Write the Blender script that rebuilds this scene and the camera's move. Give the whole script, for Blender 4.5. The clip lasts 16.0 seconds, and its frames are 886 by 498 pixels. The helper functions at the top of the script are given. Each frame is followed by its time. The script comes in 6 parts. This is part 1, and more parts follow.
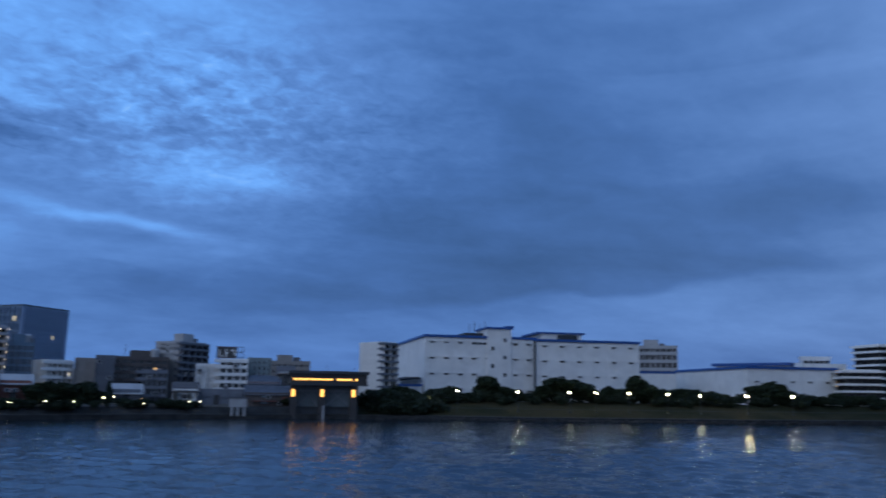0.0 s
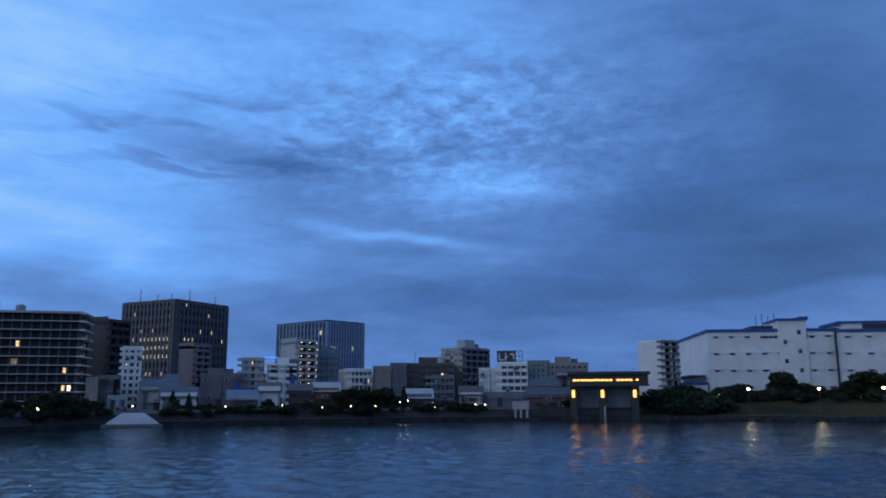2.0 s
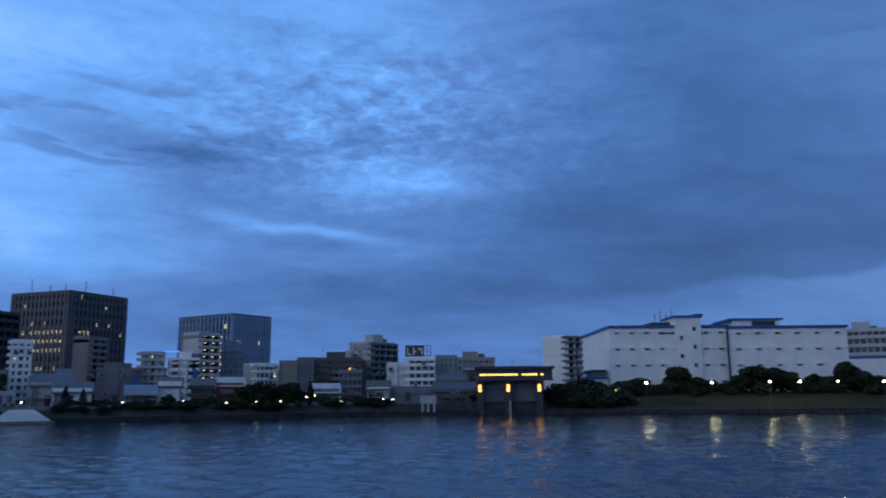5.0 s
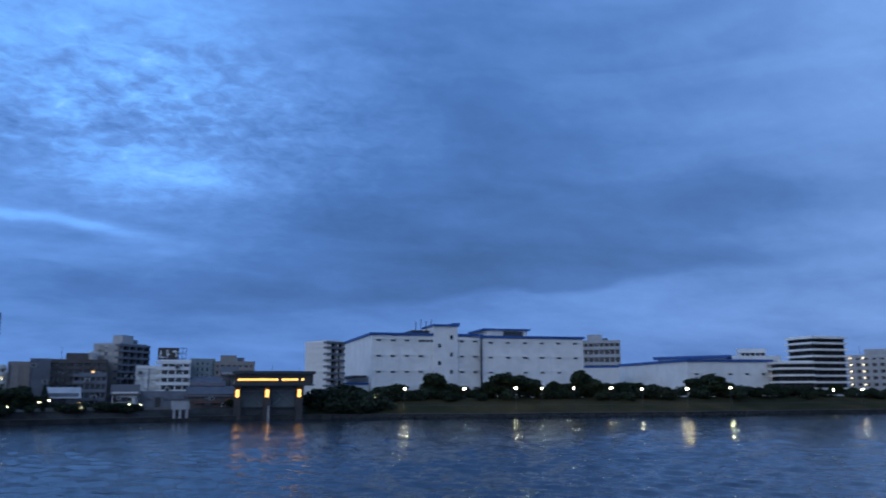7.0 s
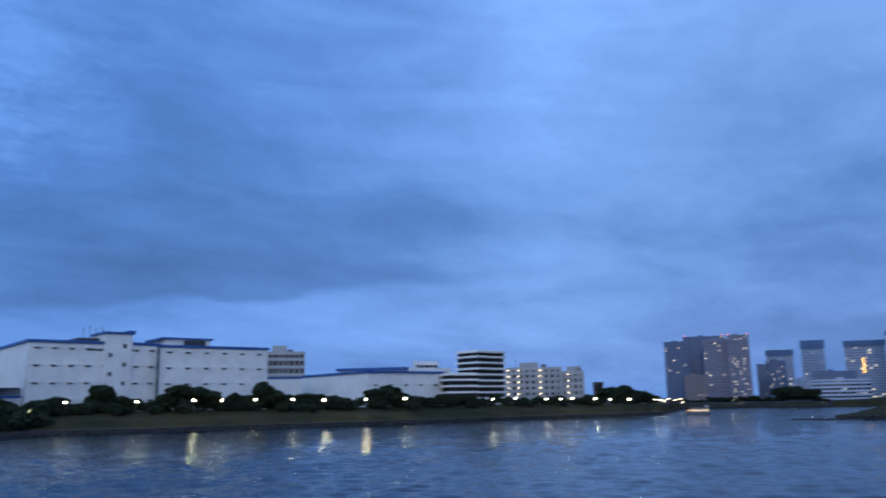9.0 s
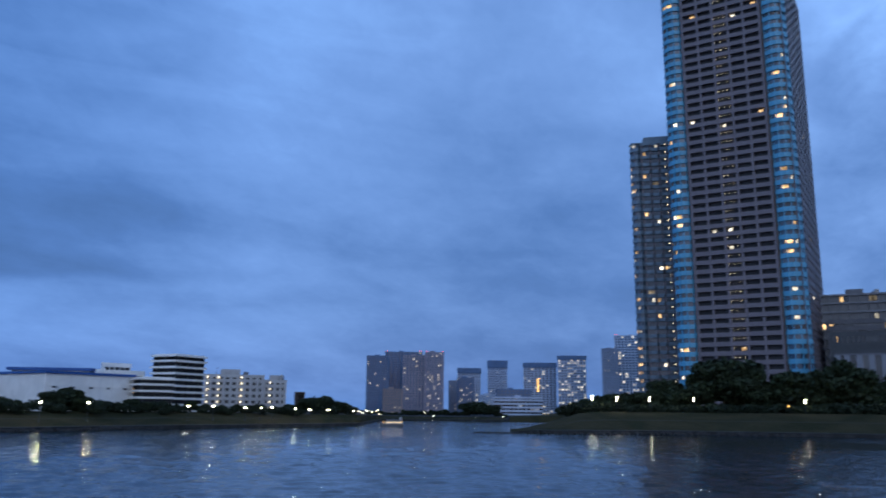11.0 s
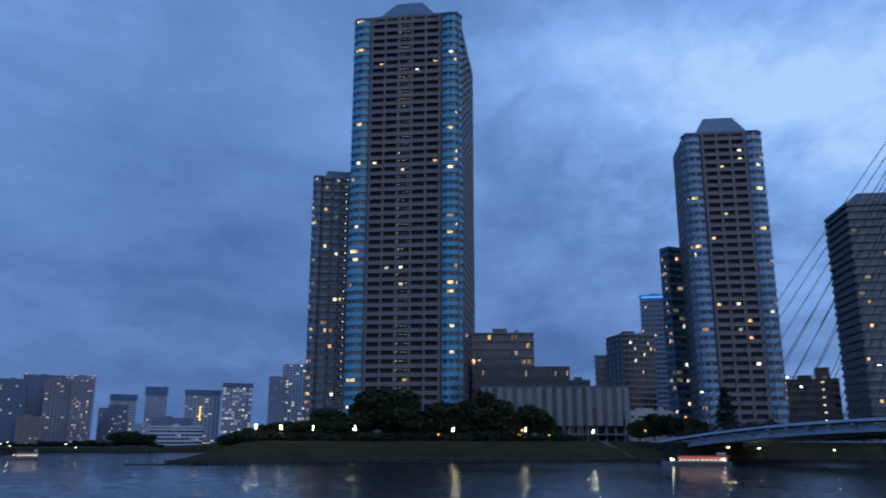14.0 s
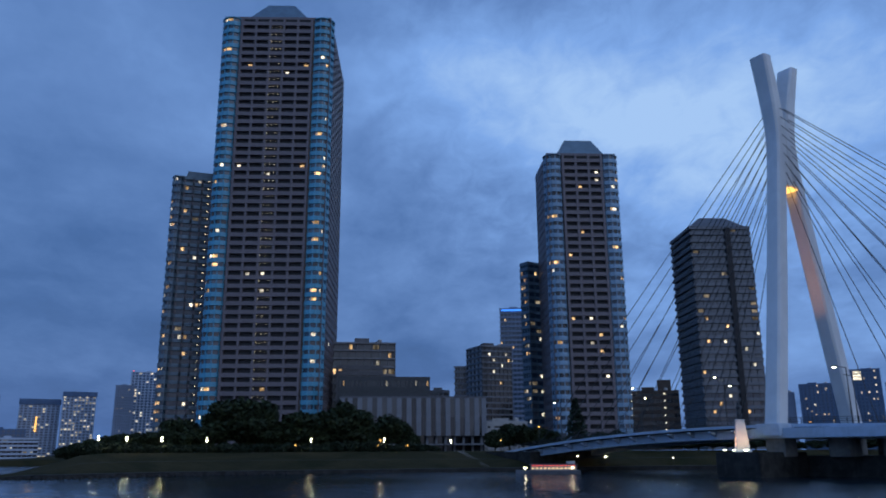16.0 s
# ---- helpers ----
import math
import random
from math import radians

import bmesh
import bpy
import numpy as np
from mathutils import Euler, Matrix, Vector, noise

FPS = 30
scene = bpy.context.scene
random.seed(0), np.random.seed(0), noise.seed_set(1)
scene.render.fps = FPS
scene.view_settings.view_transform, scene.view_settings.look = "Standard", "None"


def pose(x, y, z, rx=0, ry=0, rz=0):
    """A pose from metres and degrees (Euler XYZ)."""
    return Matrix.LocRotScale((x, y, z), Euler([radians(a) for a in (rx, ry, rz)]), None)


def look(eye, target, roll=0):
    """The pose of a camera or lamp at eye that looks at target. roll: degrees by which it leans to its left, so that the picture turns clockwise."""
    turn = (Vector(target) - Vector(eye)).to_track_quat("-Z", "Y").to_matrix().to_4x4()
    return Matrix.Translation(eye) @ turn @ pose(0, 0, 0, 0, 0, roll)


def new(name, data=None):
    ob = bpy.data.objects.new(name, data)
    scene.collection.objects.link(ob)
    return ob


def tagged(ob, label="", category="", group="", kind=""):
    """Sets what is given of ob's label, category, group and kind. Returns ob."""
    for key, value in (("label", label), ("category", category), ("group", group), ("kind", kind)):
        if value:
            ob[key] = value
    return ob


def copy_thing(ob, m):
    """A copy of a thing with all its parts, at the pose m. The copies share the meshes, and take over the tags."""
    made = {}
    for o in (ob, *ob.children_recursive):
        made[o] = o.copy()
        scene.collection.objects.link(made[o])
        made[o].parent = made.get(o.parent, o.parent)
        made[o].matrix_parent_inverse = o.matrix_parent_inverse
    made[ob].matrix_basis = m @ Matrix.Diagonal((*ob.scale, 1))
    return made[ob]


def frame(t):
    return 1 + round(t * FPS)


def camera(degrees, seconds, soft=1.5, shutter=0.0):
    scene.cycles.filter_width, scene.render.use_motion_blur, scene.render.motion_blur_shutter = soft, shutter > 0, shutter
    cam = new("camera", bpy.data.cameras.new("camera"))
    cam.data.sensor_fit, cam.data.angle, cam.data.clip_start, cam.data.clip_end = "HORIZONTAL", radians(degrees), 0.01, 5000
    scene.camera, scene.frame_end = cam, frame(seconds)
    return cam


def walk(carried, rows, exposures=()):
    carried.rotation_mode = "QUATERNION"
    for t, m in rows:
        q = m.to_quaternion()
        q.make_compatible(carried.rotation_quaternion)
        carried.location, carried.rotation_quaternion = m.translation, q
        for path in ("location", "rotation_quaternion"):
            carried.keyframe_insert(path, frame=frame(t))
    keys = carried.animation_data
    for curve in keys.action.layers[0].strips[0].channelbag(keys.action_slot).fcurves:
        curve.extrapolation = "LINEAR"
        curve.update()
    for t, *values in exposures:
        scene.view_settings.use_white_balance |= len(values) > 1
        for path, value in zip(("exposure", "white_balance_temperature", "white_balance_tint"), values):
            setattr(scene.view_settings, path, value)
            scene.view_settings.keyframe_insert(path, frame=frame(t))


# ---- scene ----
EYE = 4.5   # eye height over the river, which lies at z = 0
cam = camera(58.76, 16.0, soft=1.8, shutter=0.5)
# seconds, heading clockwise from +y, pitch, lean
TURNS = [(0.0, 19.32, 10.58, 0.82), (0.5, 12.84, 10.54, 0.45), (1.0, 7.18, 10.44, 0.13), (1.5, 2.24, 10.60, 0.12),
         (2.0, -0.35, 10.57, -0.28), (2.5, -0.80, 10.55, -0.39), (3.0, 0.00, 10.35, -0.43), (3.2, 0.26, 10.31, -0.45),
         (5.3, 8.58, 10.12, -0.54), (5.5, 10.36, 10.21, -0.61), (6.0, 14.81, 10.38, -0.47), (6.5, 19.19, 10.53, -0.39),
         (7.0, 23.32, 10.42, -0.28), (7.5, 27.57, 10.49, -0.56), (8.0, 33.19, 10.58, -0.94), (8.5, 38.64, 10.60, -1.16),
         (9.0, 45.92, 10.98, -0.95), (9.5, 51.69, 10.98, -0.71), (10.0, 57.84, 10.92, -0.26), (10.2, 59.84, 11.03, -0.01),
         (12.3, 77.21, 12.70, 0.36), (12.5, 78.88, 12.90, 0.26), (13.0, 82.82, 13.42, 0.39), (13.5, 86.64, 13.66, 0.28),
         (14.0, 90.51, 13.75, 0.08), (14.5, 93.70, 14.02, 0.03), (15.0, 96.33, 14.23, -0.07), (15.5, 98.79, 14.35, -0.25),
         (16.0, 100.60, 14.44, -0.36)]


def sight(heading, pitch, lean):
    h, p = radians(heading), radians(pitch)
    eye = Vector((0, 0, EYE))
    return look(eye, eye + Vector((math.sin(h) * math.cos(p), math.cos(h) * math.cos(p), math.sin(p))), lean)


walk(cam, [(t, sight(a, p, r)) for t, a, p, r in TURNS],
     exposures=[(0.0, 0.0), (1.5, 0.0), (3.2, 0.0), (5.5, 0.05), (7.0, 0.3), (9.0, 0.61), (10.2, 0.55), (12.5, 0.15), (13.5, 0.1), (14.0, 0.04), (14.5, -0.12), (15.5, -0.06), (16.0, -0.1)])


# ---- world and sun ----
class Nodes:
    """Small helper to wire a node tree."""

    def __init__(self, tree):
        self.tree = tree
        tree.nodes.clear()

    def node(self, kind, **settings):
        n = self.tree.nodes.new(kind)
        for k, v in settings.items():
            setattr(n, k, v)
        return n

    def put(self, socket, value):
        if isinstance(value, bpy.types.NodeSocket):
            self.tree.links.new(value, socket)
        else:
            socket.default_value = value

    def math(self, op, a, b=0.0, c=0.0):
        n = self.node("ShaderNodeMath", operation=op)
        for s, v in zip(n.inputs, (a, b, c)):
            self.put(s, v)
        return n.outputs[0]

    def vmath(self, op, a, b=(0, 0, 0)):
        n = self.node("ShaderNodeVectorMath", operation=op)
        self.put(n.inputs[0], a)
        self.put(n.inputs[3 if op == "SCALE" else 1], b)
        return n.outputs[0]

    def noise(self, vec, scale, detail=4.0, rough=0.55, distortion=0.0):
        n = self.node("ShaderNodeTexNoise")
        self.put(n.inputs["Vector"], vec)
        for k, v in (("Scale", scale), ("Detail", detail), ("Roughness", rough), ("Distortion", distortion)):
            n.inputs[k].default_value = v
        return n.outputs["Fac"]

    def mix(self, f, a, b):
        n = self.node("ShaderNodeMix", data_type="RGBA")
        self.put(n.inputs[0], f)
        for s, v in ((n.inputs[6], a), (n.inputs[7], b)):
            self.put(s, (*v, 1) if isinstance(v, tuple) and len(v) == 3 else v)
        return n.outputs[2]

    def ramp(self, f, *stops):
        n = self.node("ShaderNodeValToRGB")
        self.put(n.inputs[0], f)
        e = n.color_ramp.elements
        while len(e) < len(stops):
            e.new(0.5)
        for el, (pos, col) in zip(e, stops):
            el.position, el.color = pos, (*col, 1) if isinstance(col, tuple) else (col, col, col, 1)
        return n.outputs[0]

    def span(self, v, a, b, lo=0.0, hi=1.0):
        n = self.node("ShaderNodeMapRange", interpolation_type="SMOOTHSTEP")
        self.put(n.inputs[0], v)
        for s, x in zip(n.inputs[1:5], (a, b, lo, hi)):
            s.default_value = x
        return n.outputs[0]


SUN_HEADING = -115.0   # where the sun has gone down behind the near bank
world = bpy.data.worlds.new("dusk")
scene.world = world
world.use_nodes = True
N = Nodes(world.node_tree)
way = N.node("ShaderNodeTexCoord").outputs["Generated"]
xyz = N.node("ShaderNodeSeparateXYZ")
N.put(xyz.inputs[0], way)
wx, wy, wz = xyz.outputs
# cloud layer seen in perspective, drawn out along one heading
low = N.math("ADD", N.math("MAXIMUM", wz, 0.0), 0.3)
flat = N.node("ShaderNodeCombineXYZ")
N.put(flat.inputs[0], N.math("DIVIDE", wx, low))
N.put(flat.inputs[1], N.math("DIVIDE", wy, low))
turned = N.node("ShaderNodeMapping")
N.put(turned.inputs[0], flat.outputs[0])
turned.inputs["Rotation"].default_value = (0, 0, radians(24))
turned.inputs["Scale"].default_value = (1.0, 1.25, 1)
big = N.noise(turned.outputs[0], 1.0, 4, 0.5, 0.2)
mid = N.noise(turned.outputs[0], 3.0, 4, 0.5, 0.4)
fine = N.noise(turned.outputs[0], 12.0, 4, 0.6, 0.4)
# heading and height in degrees, both ruffled by the noise
az = N.math("MULTIPLY", N.math("ARCTAN2", wx, wy), 57.2958)
el = N.math("MULTIPLY", N.math("ARCSINE", wz), 57.2958)
azr = N.math("ADD", az, N.math("MULTIPLY", N.math("SUBTRACT", big, 0.5), 14.0))
elr = N.math("ADD", el, N.math("MULTIPLY", N.math("SUBTRACT", mid, 0.5), 2.6))


def bank_of_cloud(a, e, sa, se, lean=0.0):
    """A soft cloud form at heading a and height e, in degrees."""
    da = N.math("SUBTRACT", azr, a)
    de = N.math("SUBTRACT", N.math("SUBTRACT", elr, e), N.math("MULTIPLY", da, lean))
    q = N.math("ADD", N.math("POWER", N.math("ABSOLUTE", N.math("DIVIDE", da, sa)), 2.0), N.math("POWER", N.math("ABSOLUTE", N.math("DIVIDE", de, se)), 2.0))
    return N.math("POWER", 2.718, N.math("MULTIPLY", q, -1.0))


def weigh(*terms):
    total = 0.0
    for v, k in terms:
        total = N.math("ADD", N.math("MULTIPLY", v, k), total)
    return total


glow = N.span(N.math("ADD", N.math("MULTIPLY", wx, math.sin(radians(SUN_HEADING))), N.math("MULTIPLY", wy, math.cos(radians(SUN_HEADING)))), -0.75, 1.0)
puffs = N.noise(turned.outputs[0], 27.0, 3, 0.6, 0.6)
patch = bank_of_cloud(0, 19.5, 15, 5.5)
mottle = N.math("ADD", N.math("MULTIPLY", N.math("SUBTRACT", fine, 0.5), N.math("ADD", 0.10, N.math("MULTIPLY", patch, 0.85))),
                N.math("MULTIPLY", N.math("SUBTRACT", puffs, 0.5), N.math("ADD", 0.07, N.math("MULTIPLY", patch, 0.75))))
rolled = N.node("ShaderNodeCombineXYZ")
N.put(rolled.inputs[0], N.math("MULTIPLY", az, 0.045))
N.put(rolled.inputs[1], N.math("MULTIPLY", N.math("ADD", el, N.math("MULTIPLY", az, 0.05)), 0.26))
layers = N.noise(rolled.outputs[0], 0.9, 3, 0.5, 0.8)
wisps = N.noise(rolled.outputs[0], 3.0, 3, 0.5, 0.6)
# a long cloud bank with a crisp lower edge over the warehouses
above = N.math("SUBTRACT", elr, N.math("ADD", 5.9, N.math("MULTIPLY", N.math("SUBTRACT", az, 15.0), 0.075)))
shelf = N.math("MULTIPLY", N.math("MULTIPLY", N.span(above, -0.25, 0.7), N.math("POWER", 2.718, N.math("MULTIPLY", N.math("POWER", N.math("ABSOLUTE", N.math("DIVIDE", above, 6.5)), 2.0), -1.0))),
               N.math("POWER", 2.718, N.math("MULTIPLY", N.math("POWER", N.math("ABSOLUTE", N.math("DIVIDE", N.math("SUBTRACT", az, 29.0), 20.0)), 2.0), -1.0)))
light = weigh((shelf, -0.2), (N.math("SUBTRACT", big, 0.5), 0.3), (N.math("MULTIPLY", N.math("SUBTRACT", mid, 0.5), N.span(az, 70.0, 105.0, 0.26, 0.55)), 1.0), (mottle, 0.8), (N.math("MULTIPLY", N.math("MULTIPLY", N.math("SUBTRACT", fine, 0.5), N.span(az, 82.0, 108.0)), N.span(el, 5.0, 17.0)), 0.3),
              (N.math("MULTIPLY", N.span(wisps, 0.48, 0.66), bank_of_cloud(-19, 17.5, 15, 4.0)), -0.26),
              (N.math("MULTIPLY", N.math("SUBTRACT", layers, 0.5), N.span(az, 90.0, 30.0, 0.14, 0.32)), 1.0), (N.math("MULTIPLY", N.math("SUBTRACT", wisps, 0.5), N.span(az, 40.0, -10.0)), 0.22),
              (bank_of_cloud(-29, 21, 17, 9), 0.40), (bank_of_cloud(-24, 10, 13, 3.2, -0.15), 0.26),
              (bank_of_cloud(3, 15.2, 7, 1.5), 0.3), (bank_of_cloud(-3, 11.3, 7, 0.5, -0.12), 0.3),
              (bank_of_cloud(-19, 17.3, 12, 1.4, -0.12), -0.2), (bank_of_cloud(0, 21, 14, 5), 0.14), (bank_of_cloud(0, 26, 13, 6), 0.22), (bank_of_cloud(26, 23, 13, 8), -0.15), (bank_of_cloud(43, 24, 8, 8), -0.07),
              (bank_of_cloud(29, 12.5, 19, 4.5), -0.13), (bank_of_cloud(-4, 6.5, 20, 2.5), -0.16),
              (bank_of_cloud(42, 5.0, 26, 2.6, 0.03), 0.07), (bank_of_cloud(57, 24, 22, 10), 0.2), (bank_of_cloud(56, 12, 14, 5), 0.1),
              (bank_of_cloud(71, 14, 13, 11), -0.1), (bank_of_cloud(90, 22, 13, 11), 0.1), (bank_of_cloud(86, 5, 24, 4.5), -0.1), (bank_of_cloud(106, 26, 12, 5, -0.2), 0.42), (bank_of_cloud(124, 22, 14, 9), 0.5), (bank_of_cloud(118, 8, 20, 4), 0.2))
light = N.math("ADD", light, N.math("ADD", 0.39, N.math("MULTIPLY", glow, 0.3)))
cloud = N.ramp(light, (0.0, (0.024, 0.078, 0.22)), (0.28, (0.054, 0.149, 0.415)), (0.52, (0.102, 0.249, 0.63)), (0.75, (0.155, 0.41, 0.97)), (1.0, (0.32, 0.60, 1.0)))
paler = N.ramp(light, (0.0, (0.036, 0.088, 0.215)), (0.28, (0.068, 0.154, 0.375)), (0.52, (0.148, 0.266, 0.545)), (0.75, (0.26, 0.42, 0.78)), (1.0, (0.45, 0.62, 0.95)))
cloud = N.mix(N.span(az, 5.0, 75.0, 0.0, 0.62), cloud, paler)
# the paler west behind the viewer
cloud = N.mix(N.span(glow, 0.45, 1.0, 0.0, 0.9), cloud, (0.40, 0.52, 0.80))
sky = N.node("ShaderNodeTexSky", sky_type="NISHITA", sun_disc=False)
sky.sun_elevation, sky.sun_rotation = radians(2.0), radians(SUN_HEADING)
mixed = N.mix(0.008, cloud, sky.outputs[0])
ground_dark = N.mix(N.span(wz, -0.05, 0.0), (0.02, 0.03, 0.05), mixed)
back = N.node("ShaderNodeBackground")
N.put(back.inputs[0], ground_dark)
back.inputs[1].default_value = 1.0
N.put(N.node("ShaderNodeOutputWorld").inputs[0], back.outputs[0])

sun = new("sun", bpy.data.lights.new("sun", "SUN"))
sun.data.energy, sun.data.angle, sun.data.color = 0.32, radians(40), (0.62, 0.77, 1.0)
sun.matrix_world = look((0, 0, 300), (-300 * math.sin(radians(SUN_HEADING)) * 0.8, -300 * math.cos(radians(SUN_HEADING)) * 0.8, 120))


# ---- materials ----
def finish(name, color, rough=0.75, vary=0.25, scale=1.0, metal=0.0, bump=0.25, streaks=0.0, per_piece=0.0, spec=0.4):
    """A painted, plastered or stony surface with grain, stains and relief at real size."""
    m = bpy.data.materials.new(name)
    m.use_nodes = True
    n = Nodes(m.node_tree)
    pos = n.node("ShaderNodeTexCoord").outputs["Object"]
    grain, stain = n.noise(pos, 9.0 * scale, 5, 0.6), n.noise(pos, 0.45 * scale, 4, 0.6, 0.6)
    dark = tuple(c * (1 - vary) for c in color)
    pale = tuple(min(1.0, c * (1 + vary * 0.55)) for c in color)
    col = n.mix(n.span(stain, 0.3, 0.72), dark, pale)
    col = n.mix(n.math("MULTIPLY", n.span(grain, 0.45, 0.75), vary * 0.5), col, dark)
    if streaks:
        down = n.node("ShaderNodeMapping")
        n.put(down.inputs[0], pos)
        down.inputs["Scale"].default_value = (1.3, 1.3, 0.06)
        col = n.mix(n.math("MULTIPLY", n.span(n.noise(down.outputs[0], 1.0, 5, 0.65), 0.52, 0.75), streaks), col, tuple(c * 0.45 for c in color))
    if per_piece:
        rnd = n.node("ShaderNodeObjectInfo").outputs["Random"]
        col = n.mix(n.math("MULTIPLY", rnd, per_piece), col, tuple(c * 0.55 for c in color))
    b = n.node("ShaderNodeBsdfPrincipled")
    n.put(b.inputs["Base Color"], col)
    n.put(b.inputs["Roughness"], n.span(grain, 0.2, 0.8, max(0.02, rough - 0.1), min(1.0, rough + 0.1)))
    b.inputs["Metallic"].default_value = metal
    b.inputs["Specular IOR Level"].default_value = spec
    if bump:
        bp = n.node("ShaderNodeBump")
        bp.inputs["Strength"].default_value, bp.inputs["Distance"].default_value = bump, 0.03
        n.put(bp.inputs["Height"], grain)
        n.put(b.inputs["Normal"], bp.outputs[0])
    n.put(n.node("ShaderNodeOutputMaterial").inputs[0], b.outputs[0])
    return m


def glass_dark(name, color, curtains):
    """Window glass before a dim room: some have pale curtains behind."""
    m = bpy.data.materials.new(name)
    m.use_nodes = True
    n = Nodes(m.node_tree)
    rnd = n.node("ShaderNodeObjectInfo").outputs["Random"]
    b = n.node("ShaderNodeBsdfPrincipled")
    n.put(b.inputs["Base Color"], n.mix(n.math("MULTIPLY", n.span(rnd, 0.45, 1.0), curtains), color, (0.3, 0.3, 0.3)))
    b.inputs["Roughness"].default_value = 0.12
    b.inputs["Specular IOR Level"].default_value = 0.6
    n.put(n.node("ShaderNodeOutputMaterial").inputs[0], b.outputs[0])
    return m


def spread(n, rnd):
    c = n.node("ShaderNodeCombineXYZ")
    for i, k in enumerate((71.0, 37.0, 53.0)):
        n.put(c.inputs[i], n.math("MULTIPLY", rnd, k))
    return c.outputs[0]


def glowing(name, color, strength, uneven=True, sample=False):
    m = bpy.data.materials.new(name)
    m.use_nodes = True
    n = Nodes(m.node_tree)
    e = n.node("ShaderNodeEmission")
    e.inputs[0].default_value = (*color, 1)
    e.inputs[1].default_value = strength
    if uneven:
        pos = n.node("ShaderNodeTexCoord").outputs["Object"]
        rnd = n.node("ShaderNodeObjectInfo").outputs["Random"]
        n.put(e.inputs[1], n.math("MULTIPLY", n.math("MULTIPLY", n.span(n.noise(n.vmath("ADD", pos, spread(n, rnd)), 0.5, 2), 0.35, 0.65, 0.35, 1.5), n.span(rnd, 0, 1, 0.6, 1.3)), strength))
    n.put(n.node("ShaderNodeOutputMaterial").inputs[0], e.outputs[0])
    if not sample:
        m.cycles.emission_sampling = "NONE"
    return m


def leafage(name, color):
    m = bpy.data.materials.new(name)
    m.use_nodes = True
    n = Nodes(m.node_tree)
    geo = n.node("ShaderNodeNewGeometry").outputs["Random Per Island"]
    rnd = n.node("ShaderNodeObjectInfo").outputs["Random"]
    col = n.mix(geo, tuple(c * 0.5 for c in color), tuple(c * 1.5 for c in color))
    col = n.mix(n.math("MULTIPLY", rnd, 0.4), col, tuple(c * 0.6 for c in color))
    b = n.node("ShaderNodeBsdfPrincipled")
    n.put(b.inputs["Base Color"], col)
    b.inputs["Roughness"].default_value = 0.7
    b.inputs["Specular IOR Level"].default_value = 0.2
    n.put(n.node("ShaderNodeOutputMaterial").inputs[0], b.outputs[0])
    return m


WHITE = finish("white_paint", (0.74, 0.72, 0.68), 0.6, 0.1, 0.6, streaks=0.16)
OFFWHITE = finish("off_white_paint", (0.37, 0.365, 0.36), 0.65, 0.15, 0.8, streaks=0.3)
GREY = finish("grey_render", (0.15, 0.16, 0.18), 0.8, 0.2, 1.0, streaks=0.4)
CONCRETE = finish("concrete", (0.17, 0.168, 0.16), 0.85, 0.3, 1.2, streaks=0.5)
DARK_CONCRETE = finish("wet_concrete", (0.04, 0.04, 0.038), 0.9, 0.4, 1.2, streaks=0.5, spec=0.1)
BEIGE = finish("beige_tile", (0.26, 0.23, 0.205), 0.6, 0.15, 1.2, streaks=0.2)
PINKISH = finish("pinkish_tile", (0.19, 0.16, 0.165), 0.65, 0.18, 1.1, streaks=0.3)
BROWN = finish("brown_tile", (0.10, 0.08, 0.07), 0.55, 0.2, 1.5, streaks=0.15, per_piece=0.15)
MAUVE = finish("mauve_brown_tile", (0.155, 0.135, 0.15), 0.55, 0.18, 1.3, streaks=0.15, per_piece=0.12)
DARKBROWN = finish("dark_brown_cladding", (0.045, 0.04, 0.038), 0.5, 0.2, 1.2, per_piece=0.1)
STONE = finish("grey_stone", (0.092, 0.095, 0.108), 0.55, 0.2, 1.0, streaks=0.2)
NAVY = finish("blue_paint", (0.02, 0.085, 0.28), 0.45, 0.12, 1.0, bump=0.1)
TEAL = finish("turquoise_enamel", (0.09, 0.34, 0.5), 0.35, 0.15, 0.8, bump=0.05, per_piece=0.25)
BAND_TEAL = finish("dark_teal_panel", (0.07, 0.12, 0.155), 0.35, 0.2, 0.8, bump=0.05, per_piece=0.3)
PALETEAL = finish("pale_blue_enamel", (0.22, 0.36, 0.5), 0.4, 0.15, 0.8, bump=0.05, per_piece=0.25)
SLATE = finish("slate_blue_metal", (0.13, 0.19, 0.24), 0.4, 0.15, 0.7, metal=0.3)
STEEL = finish("dark_painted_steel", (0.04, 0.045, 0.05), 0.5, 0.2, 2.0, bump=0.1)
BRIDGEBLUE = finish("pale_blue_bridge_paint", (0.4, 0.5, 0.62), 0.5, 0.14, 0.8, streaks=0.3)
PYLON = finish("pale_grey_pylon_paint", (0.66, 0.68, 0.7), 0.5, 0.08, 0.4, streaks=0.12)
ROOF = finish("roof_sheet", (0.09, 0.095, 0.11), 0.6, 0.25, 1.5)
RUST = finish("red_brown_wall", (0.22, 0.09, 0.07), 0.75, 0.25, 1.5, streaks=0.3)
GREEN_GREY = finish("grey_green_metal", (0.19, 0.23, 0.23), 0.5, 0.15, 0.8, streaks=0.3)
ASPHALT = finish("paving", (0.04, 0.04, 0.04), 0.9, 0.3, 0.8, spec=0.1)
# far walls: the blue lift of distance haze is mixed into these colours
FAR_BLUE = finish("far_blue_wall_with_haze", (0.055, 0.115, 0.22), 0.35, 0.15, 0.3, bump=0)
FAR_GREY = finish("far_grey_wall_with_haze", (0.14, 0.19, 0.28), 0.6, 0.15, 0.3, bump=0)
